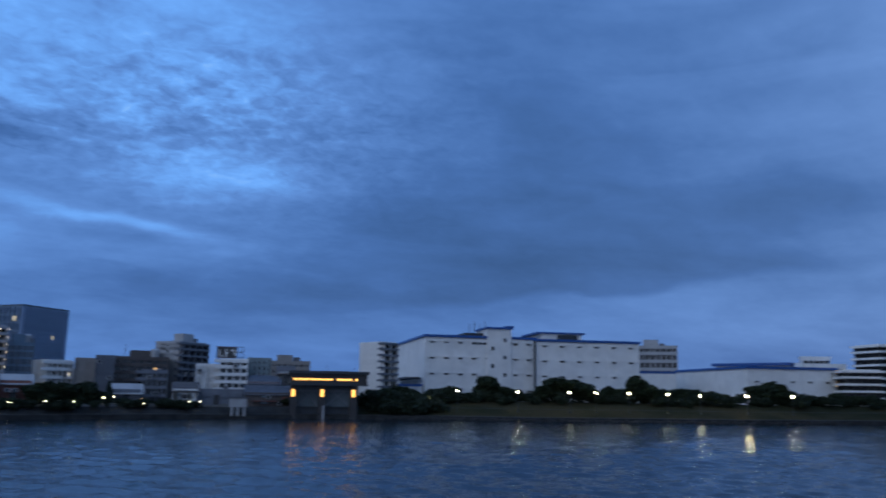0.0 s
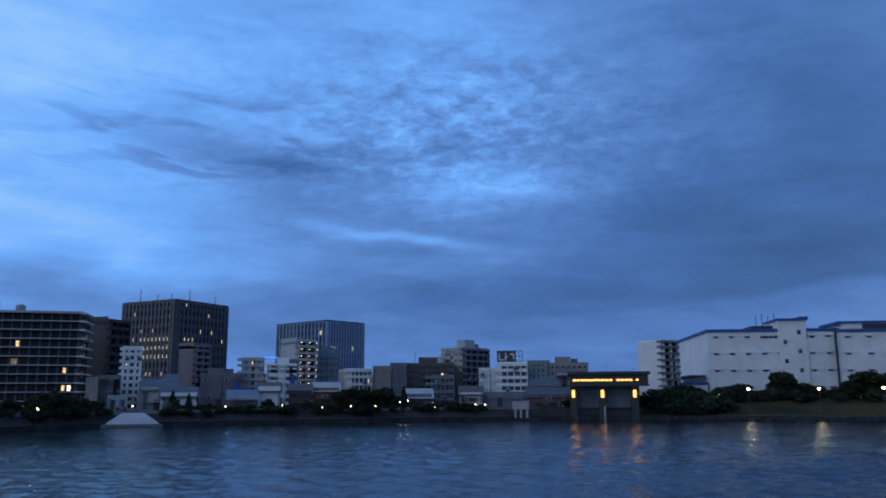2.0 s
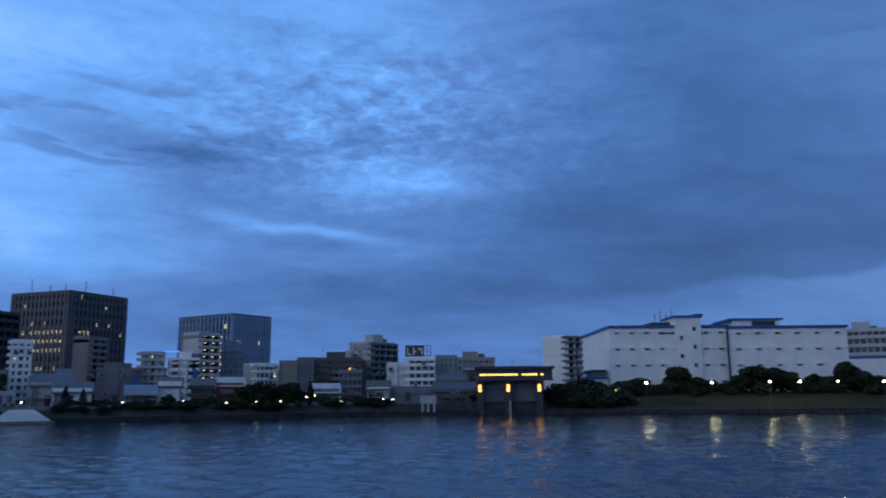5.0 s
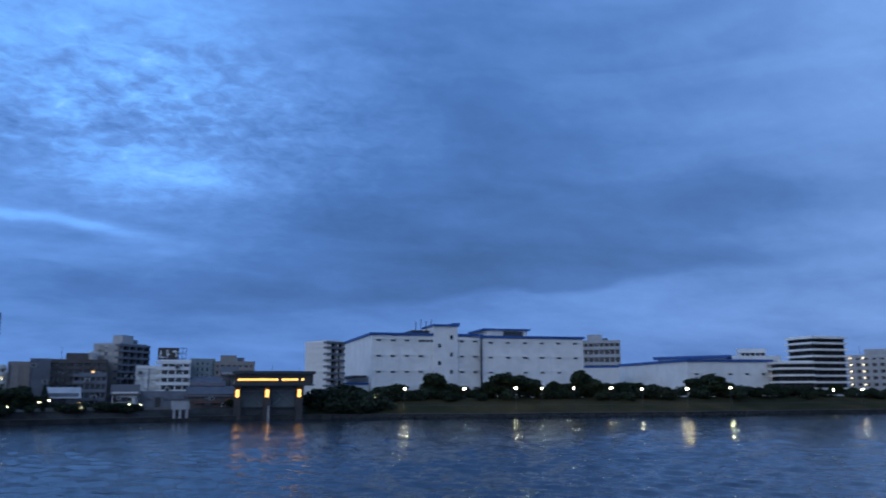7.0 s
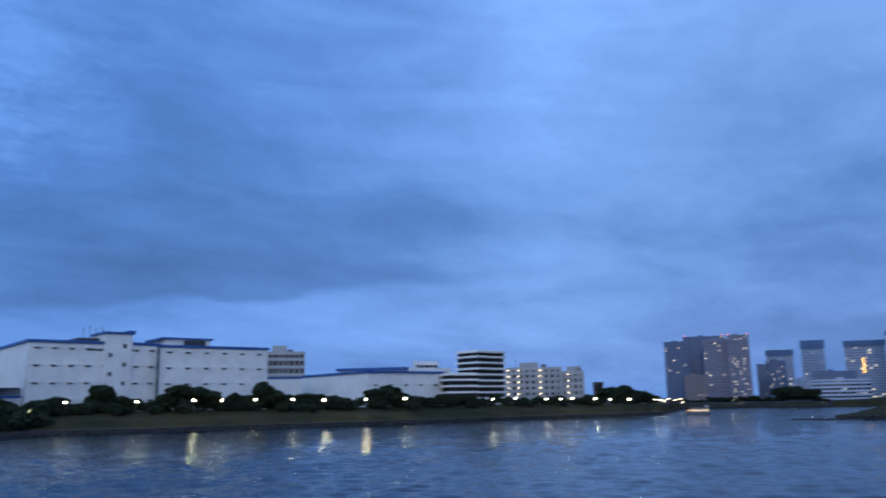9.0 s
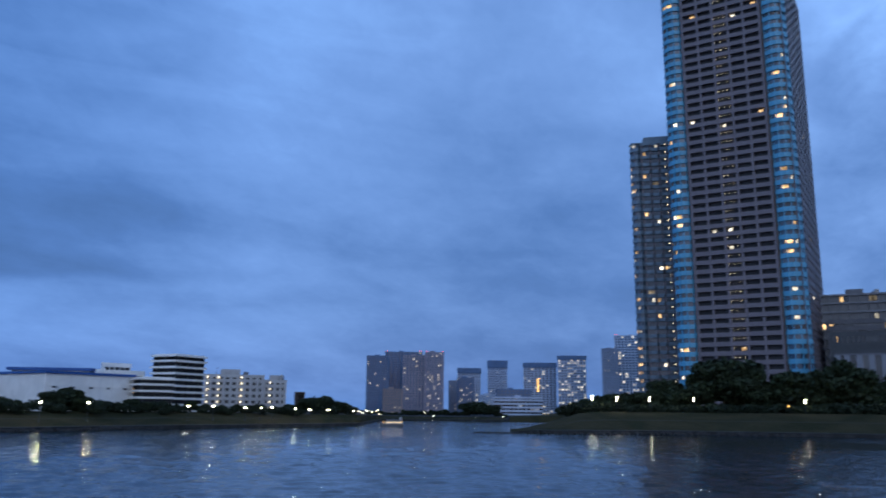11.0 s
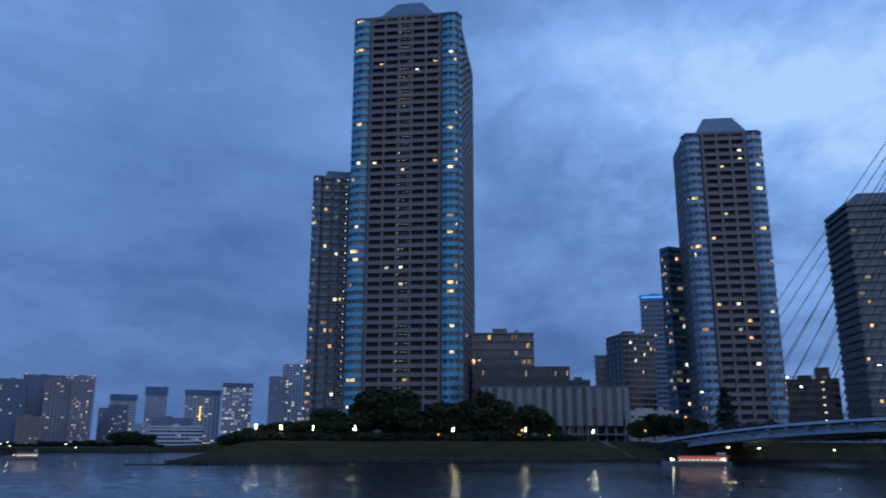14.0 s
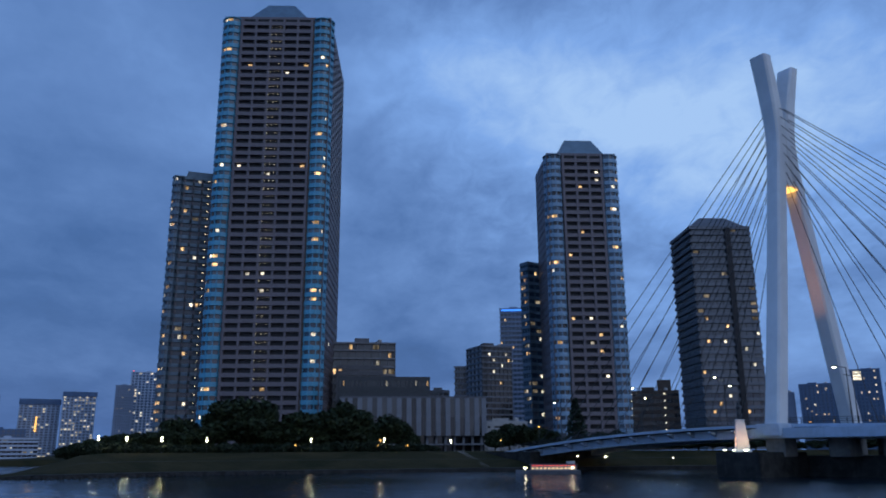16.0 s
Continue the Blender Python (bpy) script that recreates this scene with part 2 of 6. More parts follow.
FAR_PALE = finish("pale_fin_and_hazed_wall", (0.28, 0.37, 0.5), 0.6, 0.12, 0.3, bump=0)
GATESTEEL = finish("dull_gate_steel", (0.1, 0.12, 0.125), 0.6, 0.2, 0.8, streaks=0.4)
PANEL = finish("grey_wall_panel", (0.19, 0.2, 0.225), 0.7, 0.15, 0.8, streaks=0.3, per_piece=0.2)
BARK = finish("bark", (0.05, 0.04, 0.03), 0.9, 0.35, 3.0, bump=0.6)
GLASS = glass_dark("window_glass", (0.012, 0.015, 0.02), 0.25)
# near-black matt colour puts the shade of deep balconies into their panes
RECESS_SHADE = finish("painted_recess_shade", (0.032, 0.032, 0.036), 0.6, 0.3, 1.0, bump=0, per_piece=0.6, spec=0.2)
# lightened and blued so the panes carry the haze too
FARGLASS = glass_dark("far_glass_with_haze", (0.06, 0.1, 0.165), 0.3)
GLASS_BLUE = glass_dark("blue_window_glass", (0.03, 0.055, 0.085), 0.3)
WARM = glowing("lit_room_warm", (1.0, 0.62, 0.28), 1.15)
COOL = glowing("lit_room_white", (1.0, 0.9, 0.7), 1.4)
OFFICE = glowing("lit_office", (1.0, 0.88, 0.55), 0.75, False)
DIM = glowing("dimly_lit_room", (0.8, 0.65, 0.45), 0.28)
AMBER = glowing("amber_lamp", (1.0, 0.5, 0.12), 2.6, False, True)
LAMP = glowing("park_lamp_light", (1.0, 0.93, 0.58), 70.0, False, True)
SOFTLAMP = glowing("small_lamp_light", (1.0, 0.88, 0.58), 11.0, False, True)
LAMPLET = glowing("corridor_lamp", (1.0, 0.86, 0.62), 2.3, False)
REDLAMP = glowing("red_lamp", (1.0, 0.12, 0.12), 1.6, False)
SIGNBLUE = glowing("blue_neon", (0.05, 0.25, 1.0), 1.6, False)
LEAF = leafage("broad_leaves", (0.024, 0.036, 0.016))
NEEDLE = leafage("dark_needles", (0.02, 0.035, 0.022))
BUSH = leafage("shrub_leaves", (0.02, 0.03, 0.015))


def turf():
    m = bpy.data.materials.new("bank_turf")
    m.use_nodes = True
    n = Nodes(m.node_tree)
    pos = n.node("ShaderNodeTexCoord").outputs["Object"]
    a, b2 = n.noise(pos, 0.09, 5, 0.6, 0.5), n.noise(pos, 2.2, 5, 0.7)
    col = n.mix(n.span(a, 0.35, 0.65), (0.024, 0.025, 0.011), (0.052, 0.042, 0.02))
    col = n.mix(n.math("MULTIPLY", n.span(b2, 0.4, 0.7), 0.6), col, (0.018, 0.022, 0.011))
    b = n.node("ShaderNodeBsdfPrincipled")
    n.put(b.inputs["Base Color"], col)
    b.inputs["Roughness"].default_value = 0.95
    b.inputs["Specular IOR Level"].default_value = 0.05
    bp = n.node("ShaderNodeBump")
    bp.inputs["Strength"].default_value, bp.inputs["Distance"].default_value = 0.8, 0.15
    n.put(bp.inputs["Height"], b2)
    n.put(b.inputs["Normal"], bp.outputs[0])
    n.put(n.node("ShaderNodeOutputMaterial").inputs[0], b.outputs[0])
    return m


TURF = turf()


def river():
    m = bpy.data.materials.new("river_water")
    m.use_nodes = True
    n = Nodes(m.node_tree)
    pos = n.node("ShaderNodeTexCoord").outputs["Object"]
    long = n.node("ShaderNodeMapping")
    n.put(long.inputs[0], pos)
    long.inputs["Rotation"].default_value = (0, 0, radians(-40))
    long.inputs["Scale"].default_value = (0.5, 1.0, 1)
    swell, chop, ripple = n.noise(long.outputs[0], 0.11, 3, 0.5, 0.3), n.noise(long.outputs[0], 0.55, 4, 0.6, 0.6), n.noise(pos, 3.2, 3, 0.6, 0.4)
    calm = n.span(n.noise(pos, 0.018, 3), 0.35, 0.65, 0.55, 1.15)
    height = n.math("MULTIPLY", weigh_in(n, (swell, 0.06), (chop, 0.115), (ripple, 0.055)), calm)
    bp = n.node("ShaderNodeBump")
    bp.inputs["Strength"].default_value, bp.inputs["Distance"].default_value = 1.0, 1.0
    n.put(bp.inputs["Height"], height)
    b = n.node("ShaderNodeBsdfPrincipled")
    b.inputs["Base Color"].default_value = (0.008, 0.018, 0.028, 1)
    b.inputs["Roughness"].default_value = 0.06
    b.inputs["IOR"].default_value = 1.333
    n.put(b.inputs["Normal"], bp.outputs[0])
    n.put(n.node("ShaderNodeOutputMaterial").inputs[0], b.outputs[0])
    return m


def weigh_in(n, *terms):
    total = 0.0
    for v, k in terms:
        total = n.math("ADD", n.math("MULTIPLY", v, k), total)
    return total


WATER = river()


# ---- building blocks ----
def spot(heading, d):
    a = radians(heading)
    return Vector((d * math.sin(a), d * math.cos(a), 0))


def high(elev, d):
    return EYE + d * math.tan(radians(elev))


def add_box(bm, x0, x1, y0, y1, z0, z1):
    v = [bm.verts.new(p) for p in ((x0, y0, z0), (x1, y0, z0), (x1, y1, z0), (x0, y1, z0), (x0, y0, z1), (x1, y0, z1), (x1, y1, z1), (x0, y1, z1))]
    return [bm.faces.new([v[i] for i in q]) for q in ((3, 2, 1, 0), (4, 5, 6, 7), (0, 1, 5, 4), (1, 2, 6, 5), (2, 3, 7, 6), (3, 0, 4, 7))]


def box(x0, x1, y0, y1, z0, z1, bevel=0.0):
    bm = bmesh.new()
    add_box(bm, min(x0, x1), max(x0, x1), min(y0, y1), max(y0, y1), min(z0, z1), max(z0, z1))
    if bevel:
        bmesh.ops.bevel(bm, geom=bm.edges[:], offset=bevel, segments=2, affect="EDGES")
    return bm


def mesh_of(bm, name, *mats):
    me = bpy.data.meshes.new(name)
    bm.to_mesh(me)
    bm.free()
    for m in mats:
        me.materials.append(m)
    return me


def part(name, bm, material, parent=None, label="", at=None):
    """One mesh object under a thing or a part; bm may be a mesh that is shared."""
    me = bm if isinstance(bm, bpy.types.Mesh) else mesh_of(bm, name, material)
    ob = new(name, me)
    ob.parent = parent
    if at is not None:
        ob.location = at
    return tagged(ob, label)


def thing(name, where, label, category, group="", turn=0.0):
    ob = new(name)
    ob.empty_display_size = 0.1
    ob.location = where
    ob.rotation_euler = (0, 0, turn)
    return tagged(ob, label, category, group)


def lathe(bm, profile, sides=10, cx=0, cy=0):
    """A turned form from (radius, z) pairs, closed at both ends."""
    rings = [[bm.verts.new((cx + r * math.cos(2 * math.pi * i / sides), cy + r * math.sin(2 * math.pi * i / sides), z)) for i in range(sides)] for r, z in profile]
    for a, b in zip(rings, rings[1:]):
        for i in range(sides):
            j = (i + 1) % sides
            bm.faces.new((a[i], a[j], b[j], b[i]))
    bm.faces.new(rings[0][::-1])
    bm.faces.new(rings[-1])


def tube(bm, a, b, r0, r1, sides=6):
    a, b = Vector(a), Vector(b)
    q = (b - a).to_track_quat("Z", "Y")
    rings = [[bm.verts.new(p + q @ Vector((r * math.cos(2 * math.pi * i / sides), r * math.sin(2 * math.pi * i / sides), 0))) for i in range(sides)] for p, r in ((a, r0), (b, r1))]
    for i in range(sides):
        j = (i + 1) % sides
        bm.faces.new((rings[0][i], rings[0][j], rings[1][j], rings[1][i]))
    bm.faces.new(rings[0][::-1])
    bm.faces.new(rings[1])


def reach(c, d, heading):
    """How far from c along d the line of sight at that heading is met."""
    r = spot(heading, 1)
    return (c.y * r.x - c.x * r.y) / (d.x * r.y - d.y * r.x)


STYLE = dict(bays=6, sill=0.45, out=0.25, pier=0.35, pier_out=0.25, band=None, post=None, glass=None, lit=0.04, lamps=(), skip=0, top=0.6, inset=0.0, shine=None, rows=None)


def style(**kw):
    return {**STYLE, **kw}


def facade(b, count, side, width, floors, fh, z0, s, wall, rng):
    """Bands, piers and windows of one face. side 'x': the face along local x (outwards -y); 'y': along local y (outwards -x)."""
    def place(u, v, w):
        return (u, -w, v) if side == "x" else (-w, u, v)

    def slab(u0, u1, v0, v1, w0, w1):
        a, c = place(u0, v0, w0), place(u1, v1, w1)
        return box(a[0], c[0], a[1], c[1], a[2], c[2])

    band, post = s["band"] or wall, s["post"] or wall
    bays, pitch = s["bays"], width / s["bays"]
    sill = s["sill"] * fh
    if sill > 0:
        me = mesh_of(slab(-s["out"] * 0.98 * (side == "x"), width, 0, sill, -0.05, s["out"]), "band", band)
        for f in range(floors + 1):
            if f >= s["skip"]:
                part("floor_band", me, None, b, at=(0, 0, z0 + f * fh - (sill * 0.5 if f == floors else 0)))
    if s["pier"] > 0:
        me = mesh_of(slab(-s["pier"] / 2, s["pier"] / 2, 0, (floors - s["skip"]) * fh, -0.05, s["pier_out"]), "pier", post)
        for i in range(bays + 1):
            u = min(max(i * pitch, s["pier"] / 2), width - s["pier"] / 2)
            part("pier", me, None, b, at=place(u, z0 + s["skip"] * fh, 0))
    wide, tall = pitch - s["pier"] - 2 * s["inset"], fh - sill
    if tall <= 0.1 or wide <= 0.1:
        return
    glass = s["glass"] or GLASS
    lit_span = {"warm": (0.06, 0.44), "cool": (0.56, 0.94), "dim": (0.1, 0.9)}
    if s["shine"]:
        lit_span = {k: (0.08, 0.92) for k in lit_span}
    panes = {}
    for key, m in (("dark", glass), ("warm", s["shine"] or WARM), ("cool", s["shine"] or COOL), ("dim", s["shine"] or DIM)):
        bm = slab(0, wide, 0, tall * 0.98, -0.02, 0.04)
        extra = [slab(wide / 2 - 0.05, wide / 2 + 0.05, 0, tall * 0.98, 0.03, 0.09)]
        if key != "dark":
            extra.append(slab(wide * lit_span[key][0], wide * lit_span[key][1], tall * 0.08, tall * 0.78, 0.04, 0.07))
        for e in extra:
            me2 = mesh_of(e, "inset")
            bm.from_mesh(me2)
            bpy.data.meshes.remove(me2)
        bm.faces.ensure_lookup_table()
        for k, f in enumerate(bm.faces):
            f.material_index = k // 6
        panes[key] = mesh_of(bm, "window", glass, STEEL, m)
    rest = {k: bmesh.new() for k in panes}
    for f in range(s["skip"], floors):
        for i in range(bays):
            r = rng.random()
            lit = s["lit"] if s["rows"] is None else s["rows"].get(f, s["lit"])
            key = "dark" if r > lit else ("warm" if r < lit * 0.4 else "cool" if r < lit * 0.7 else "dim")
            where = place(i * pitch + s["pier"] / 2 + s["inset"], z0 + f * fh + sill, 0)
            if count[0] < count[1] or (count[1] and key != "dark"):
                count[0] += 1
                part("window", panes[key], None, b, at=where)
            else:
                u0, u1 = (0, 1) if key == "dark" else lit_span[key]
                a, c = place(wide * u0, 0, 0), place(wide * u1, tall * (0.98 if key == "dark" else 0.7), 0.04)
                add_box(rest[key], *sorted((where[0] + a[0], where[0] + c[0])), *sorted((where[1] + a[1], where[1] + c[1])), where[2], where[2] + c[2])
    for key, m in (("dark", glass), ("warm", s["shine"] or WARM), ("cool", s["shine"] or COOL), ("dim", s["shine"] or DIM)):
        if rest[key].verts:
            tagged(part("glazing", rest[key], m, b), kind="stuff")
        else:
            rest[key].free()
    for u, size in s["lamps"]:
        me = mesh_of(slab(-size, size, -size, size, 0.05, 0.3 + size), "corridor_lamp", LAMPLET)
        for f in range(s["skip"], floors):
            part("corridor_lamp", me, None, b, at=place(u * width, z0 + (f + 0.75) * fh, max(s["out"], 0.1)))


AIRCON = mesh_of(box(-0.45, 0.45, -0.42, 0.0, 0, 0.7, 0.05), "air_conditioner", OFFWHITE)
FAN = mesh_of(box(-0.28, 0.28, -0.46, -0.4, 0.08, 0.62, 0.02), "fan_grille", STEEL)


def clutter(b, w, h, floors, fh, rng):
    """Air conditioners, a rain pipe, an awning or a wall sign on a street front."""
    for k in range(rng.randint(1, 3)):
        a = part("air_conditioner", AIRCON, None, b, at=(rng.uniform(0.1, 0.9) * w, -rng.choice((0.15, 1.0)), rng.randint(0, max(0, floors - 1)) * fh + 0.3))
        part("fan_grille", FAN, None, a)
    x = rng.choice((0.06, 0.5, 0.94)) * w
    part("rain_pipe", box(x - 0.06, x + 0.06, -0.3, -0.15, 0, h), STEEL, b)
    if rng.random() < 0.4:
        part("awning", box(w * 0.15, w * 0.7, -1.3, 0, fh * 0.85, fh * 0.95), rng.choice((RUST, SLATE, OFFWHITE)), b)
    if rng.random() < 0.3:
        part("wall_sign", box(w * 0.8, w * 0.8 + 0.9, -0.35, -0.15, h * 0.45, h * 0.8), rng.choice((NAVY, RUST, WHITE)), b)
    part("entrance", box(w * 0.35, w * 0.35 + 1.1, -0.16, 0.0, 0.0, 2.1), rng.choice((DARKBROWN, STEEL, SLATE)), b)


def building(name, azl, azc, azr, d, turn, top, floors, wall, label, right=None, left=None, base=3.0, depth=14.0, seed=1, fh=None,
             parapet=0.5, roof=None, category="building", group="", ztop=None, kit=True, cap=64):
    """A block whose near corner stands at heading azc, d metres off; its faces run to the headings azl and azr."""
    rng = random.Random(seed * 7 + floors)
    c = spot(azc, d)
    er, ef = spot(azc + 90, 1), spot(azc, 1)
    t = radians(turn) if azl < azc else 0.0
    R, L = er * math.cos(t) + ef * math.sin(t), ef * math.cos(t) - er * math.sin(t)
    w = reach(c, R, azr) if azr > azc else depth
    dp = reach(c, L, azl) if azl < azc else depth
    dp = min(dp, 90.0)
    z1 = ztop if ztop is not None else high(top, d)
    h = z1 - base
    b = thing(name, (c.x, c.y, base), label, category, group, math.atan2(R.y, R.x))
    fh = fh or h / floors
    part("wall", box(0, w, 0, dp, 0, h, 0.06), wall, b)
    count = [0, cap]
    z0 = h - floors * fh
    if right:
        facade(b, count, "x", w, floors, fh, z0, right, wall, rng)
    if left:
        facade(b, count, "y", dp, floors, fh, z0, left, wall, rng)
    if name == "house":
        rise = min(1.7, 0.22 * dp + 0.3)
        bm = bmesh.new()
        ends = [[bm.verts.new(p) for p in ((x, -0.5, h - 0.1), (x, dp / 2, h + rise), (x, dp + 0.5, h - 0.1), (x, dp + 0.5, h - 0.25), (x, dp / 2, h + rise - 0.18), (x, -0.5, h - 0.25))] for x in (-0.4, w + 0.4)]
        for i in range(6):
            j = (i + 1) % 6
            bm.faces.new((ends[0][i], ends[0][j], ends[1][j], ends[1][i]))
        for e in ends:
            bm.faces.new((e[0], e[1], e[4], e[5]))
            bm.faces.new((e[1], e[2], e[3], e[4]))
        bmesh.ops.recalc_face_normals(bm, faces=bm.faces[:])
        part("pitched_roof", bm, roof or rng.choice((ROOF, SLATE, BROWN)), b)
        bm = bmesh.new()
        for x in (0.0, w - 0.15):
            v = [bm.verts.new(p) for p in ((x, 0, h - 0.05), (x, dp, h - 0.05), (x, dp / 2, h + rise - 0.2), (x + 0.15, 0, h - 0.05), (x + 0.15, dp, h - 0.05), (x + 0.15, dp / 2, h + rise - 0.2))]
            for q in ((0, 1, 2), (5, 4, 3), (0, 3, 4, 1), (1, 4, 5, 2), (2, 5, 3, 0)):
                bm.faces.new([v[i] for i in q])
        part("gable", bm, wall, b)
    elif parapet:
        bm = bmesh.new()
        o = 0.08
        add_box(bm, -o, w + o, -o, 0.3, h, h + parapet)
        add_box(bm, -o, 0.3, 0.3, dp + o, h, h + parapet)
        add_box(bm, w - 0.3, w + o, 0.3, dp + o, h, h + parapet)
        add_box(bm, 0.3, w - 0.3, dp - 0.3, dp + o, h, h + parapet)
        part("parapet", bm, roof or wall, b)
    if kit and w > 5 and dp > 5 and rng.random() < 0.75:
        bx, by = w * rng.uniform(0.3, 0.6), dp * rng.uniform(0.3, 0.6)
        part("roof_hut", box(bx - min(3, w * 0.2), bx + min(3, w * 0.2), by - min(2.5, dp * 0.2), by + min(2.5, dp * 0.2), h, h + min(2.6, 0.12 * h + 0.8), 0.05), wall, b)
        if rng.random() < 0.6:
            tank = bmesh.new()
            lathe(tank, ((0.9, h + 0.4), (0.95, h + 0.5), (0.95, h + 2.0), (0.5, h + 2.3)), 10, w * 0.75, dp * 0.3)
            part("water_tank", tank, OFFWHITE, b)
        if rng.random() < 0.6:
            part("aerial", box(w * 0.2, w * 0.2 + 0.08, dp * 0.4, dp * 0.4 + 0.08, h, h + 3.2), STEEL, b)
        part("roof_plant", box(bx + w * 0.22, bx + w * 0.22 + 1.6, by - 1, by + 1, h, h + 1.5, 0.08), GREY, b)
    if base == 2 and not group and d < 182:
        clutter(b, w, h, floors, fh, rng)
    return b, w, dp, h, z0, fh


# ---- river and ground ----
def smooth(table, a):
    xs, ys = zip(*table)
    return float(np.interp(a, xs, ys))


# heading and distance of the water's edge all round
EDGE = [(-180, 7), (-95, 9), (-70, 24), (-52, 75), (-40, 108), (-30, 120), (-23, 132), (-8, 139), (8, 150), (19, 152), (26, 150), (40, 164),
        (52, 195), (58, 215), (61, 232), (62.5, 330), (66, 345), (70, 350), (71.66, 345), (71.7, 171), (74, 166), (83, 177), (95, 181), (106, 190), (114, 205),
        (125, 225), (134, 290), (139, 420), (146, 420), (150, 60), (156, 12), (180, 7)]
# height of the land behind the edge, and width of the slope up to it
RISE = [(-180, 2.6), (-50, 2.2), (-25, 1.9), (8, 2.1), (15, 2.6), (18, 3.5), (50, 3.5), (61, 3.0), (63, 2.0), (70.6, 1.8), (71.2, 1.8), (71.6, 0.5), (73, 0.95), (74.5, 2.0), (76.5, 4.2), (78, 4.6), (106, 4.6), (135, 4.2), (150, 2.6), (180, 2.6)]
RUN = [(-180, 1.5), (8, 2.0), (15, 5), (19, 15), (56, 15), (61, 5), (71.5, 5), (71.7, 2), (73, 12), (80, 24), (104, 22), (110, 14), (150, 1.5), (180, 1.5)]


# depth of the point behind its slope
BACK = [(71.6, 1.5), (73, 6), (74.5, 20), (76, 45), (79, 110)]


def land():
    heads = sorted(set([round(-180 + 1.5 * i, 2) for i in range(240)] + [a for a, _ in EDGE if a < 180] + [71.0 + 0.25 * i for i in range(10)] + [61 + 0.4 * i for i in range(5)]))
    bm = bmesh.new()
    rows, a_of = [], {}
    for a in heads:
        d, z, run = smooth(EDGE, a), smooth(RISE, a), smooth(RUN, a)
        wob = 0.5 * noise.noise(Vector((a * 0.9, 3.1, 0)))
        prof = [(d, -2.0), (d + 0.05, 0.75 + 0.1 * wob), (d + 2.2, 0.85), (d + 2.2 + run * 0.45, 0.85 + (z - 0.85) * (0.5 + 0.1 * wob)), (d + 2.2 + run * 0.5, 0.85 + (z - 0.85) * (0.52 + 0.1 * wob)), (d + 2.2 + run, z)]
        if 71.6 < a < 79:
            # the point: land runs out to a tip with the channel behind it
            back, foot = d + 2.2 + run + smooth(BACK, a), 0.22 + 0.63 * smooth(((71.6, 0), (73.5, 1)), a)
            prof = [(r, min(h, foot) if i in (1, 2) else h) for i, (r, h) in enumerate(prof)]
            prof += [(back, z), (back + 3, -2.0), (352, -2.0), (356, 2.0)]
        else:
            prof += [(d + 30 + run, z + 0.02), (d + 45 + run, z + 0.02), (d + 60 + run, z + 0.02), (d + 200, z)]
        prof += [(d + 400, min(z, 3.0)), (4200, min(z, 3.0))]
        ring = [bm.verts.new((*spot(a, r).xy, h)) for r, h in prof]
        rows.append(ring)
        a_of[id(ring[0])] = a
    slots = [0, 0, 1, 2, 1] + [2] * 6
    for r0, r1 in zip(rows, rows[1:] + rows[:1]):
        for i in range(11):
            f = bm.faces.new((r0[i], r0[i + 1], r1[i + 1], r1[i]))
            h = a_of[id(r0[0])]
            f.material_index = 1 if i > 4 and 71.5 < h < 79 else 0 if h < 13 and i in (2, 4) else slots[i]
            f.smooth = i > 1
    bmesh.ops.recalc_face_normals(bm, faces=bm.faces[:])
    ob = new("ground", mesh_of(bm, "ground", DARK_CONCRETE, TURF, ASPHALT))
    tagged(ob, "low river banks with turf slopes and dark paving", "ground", kind="structure")


land()


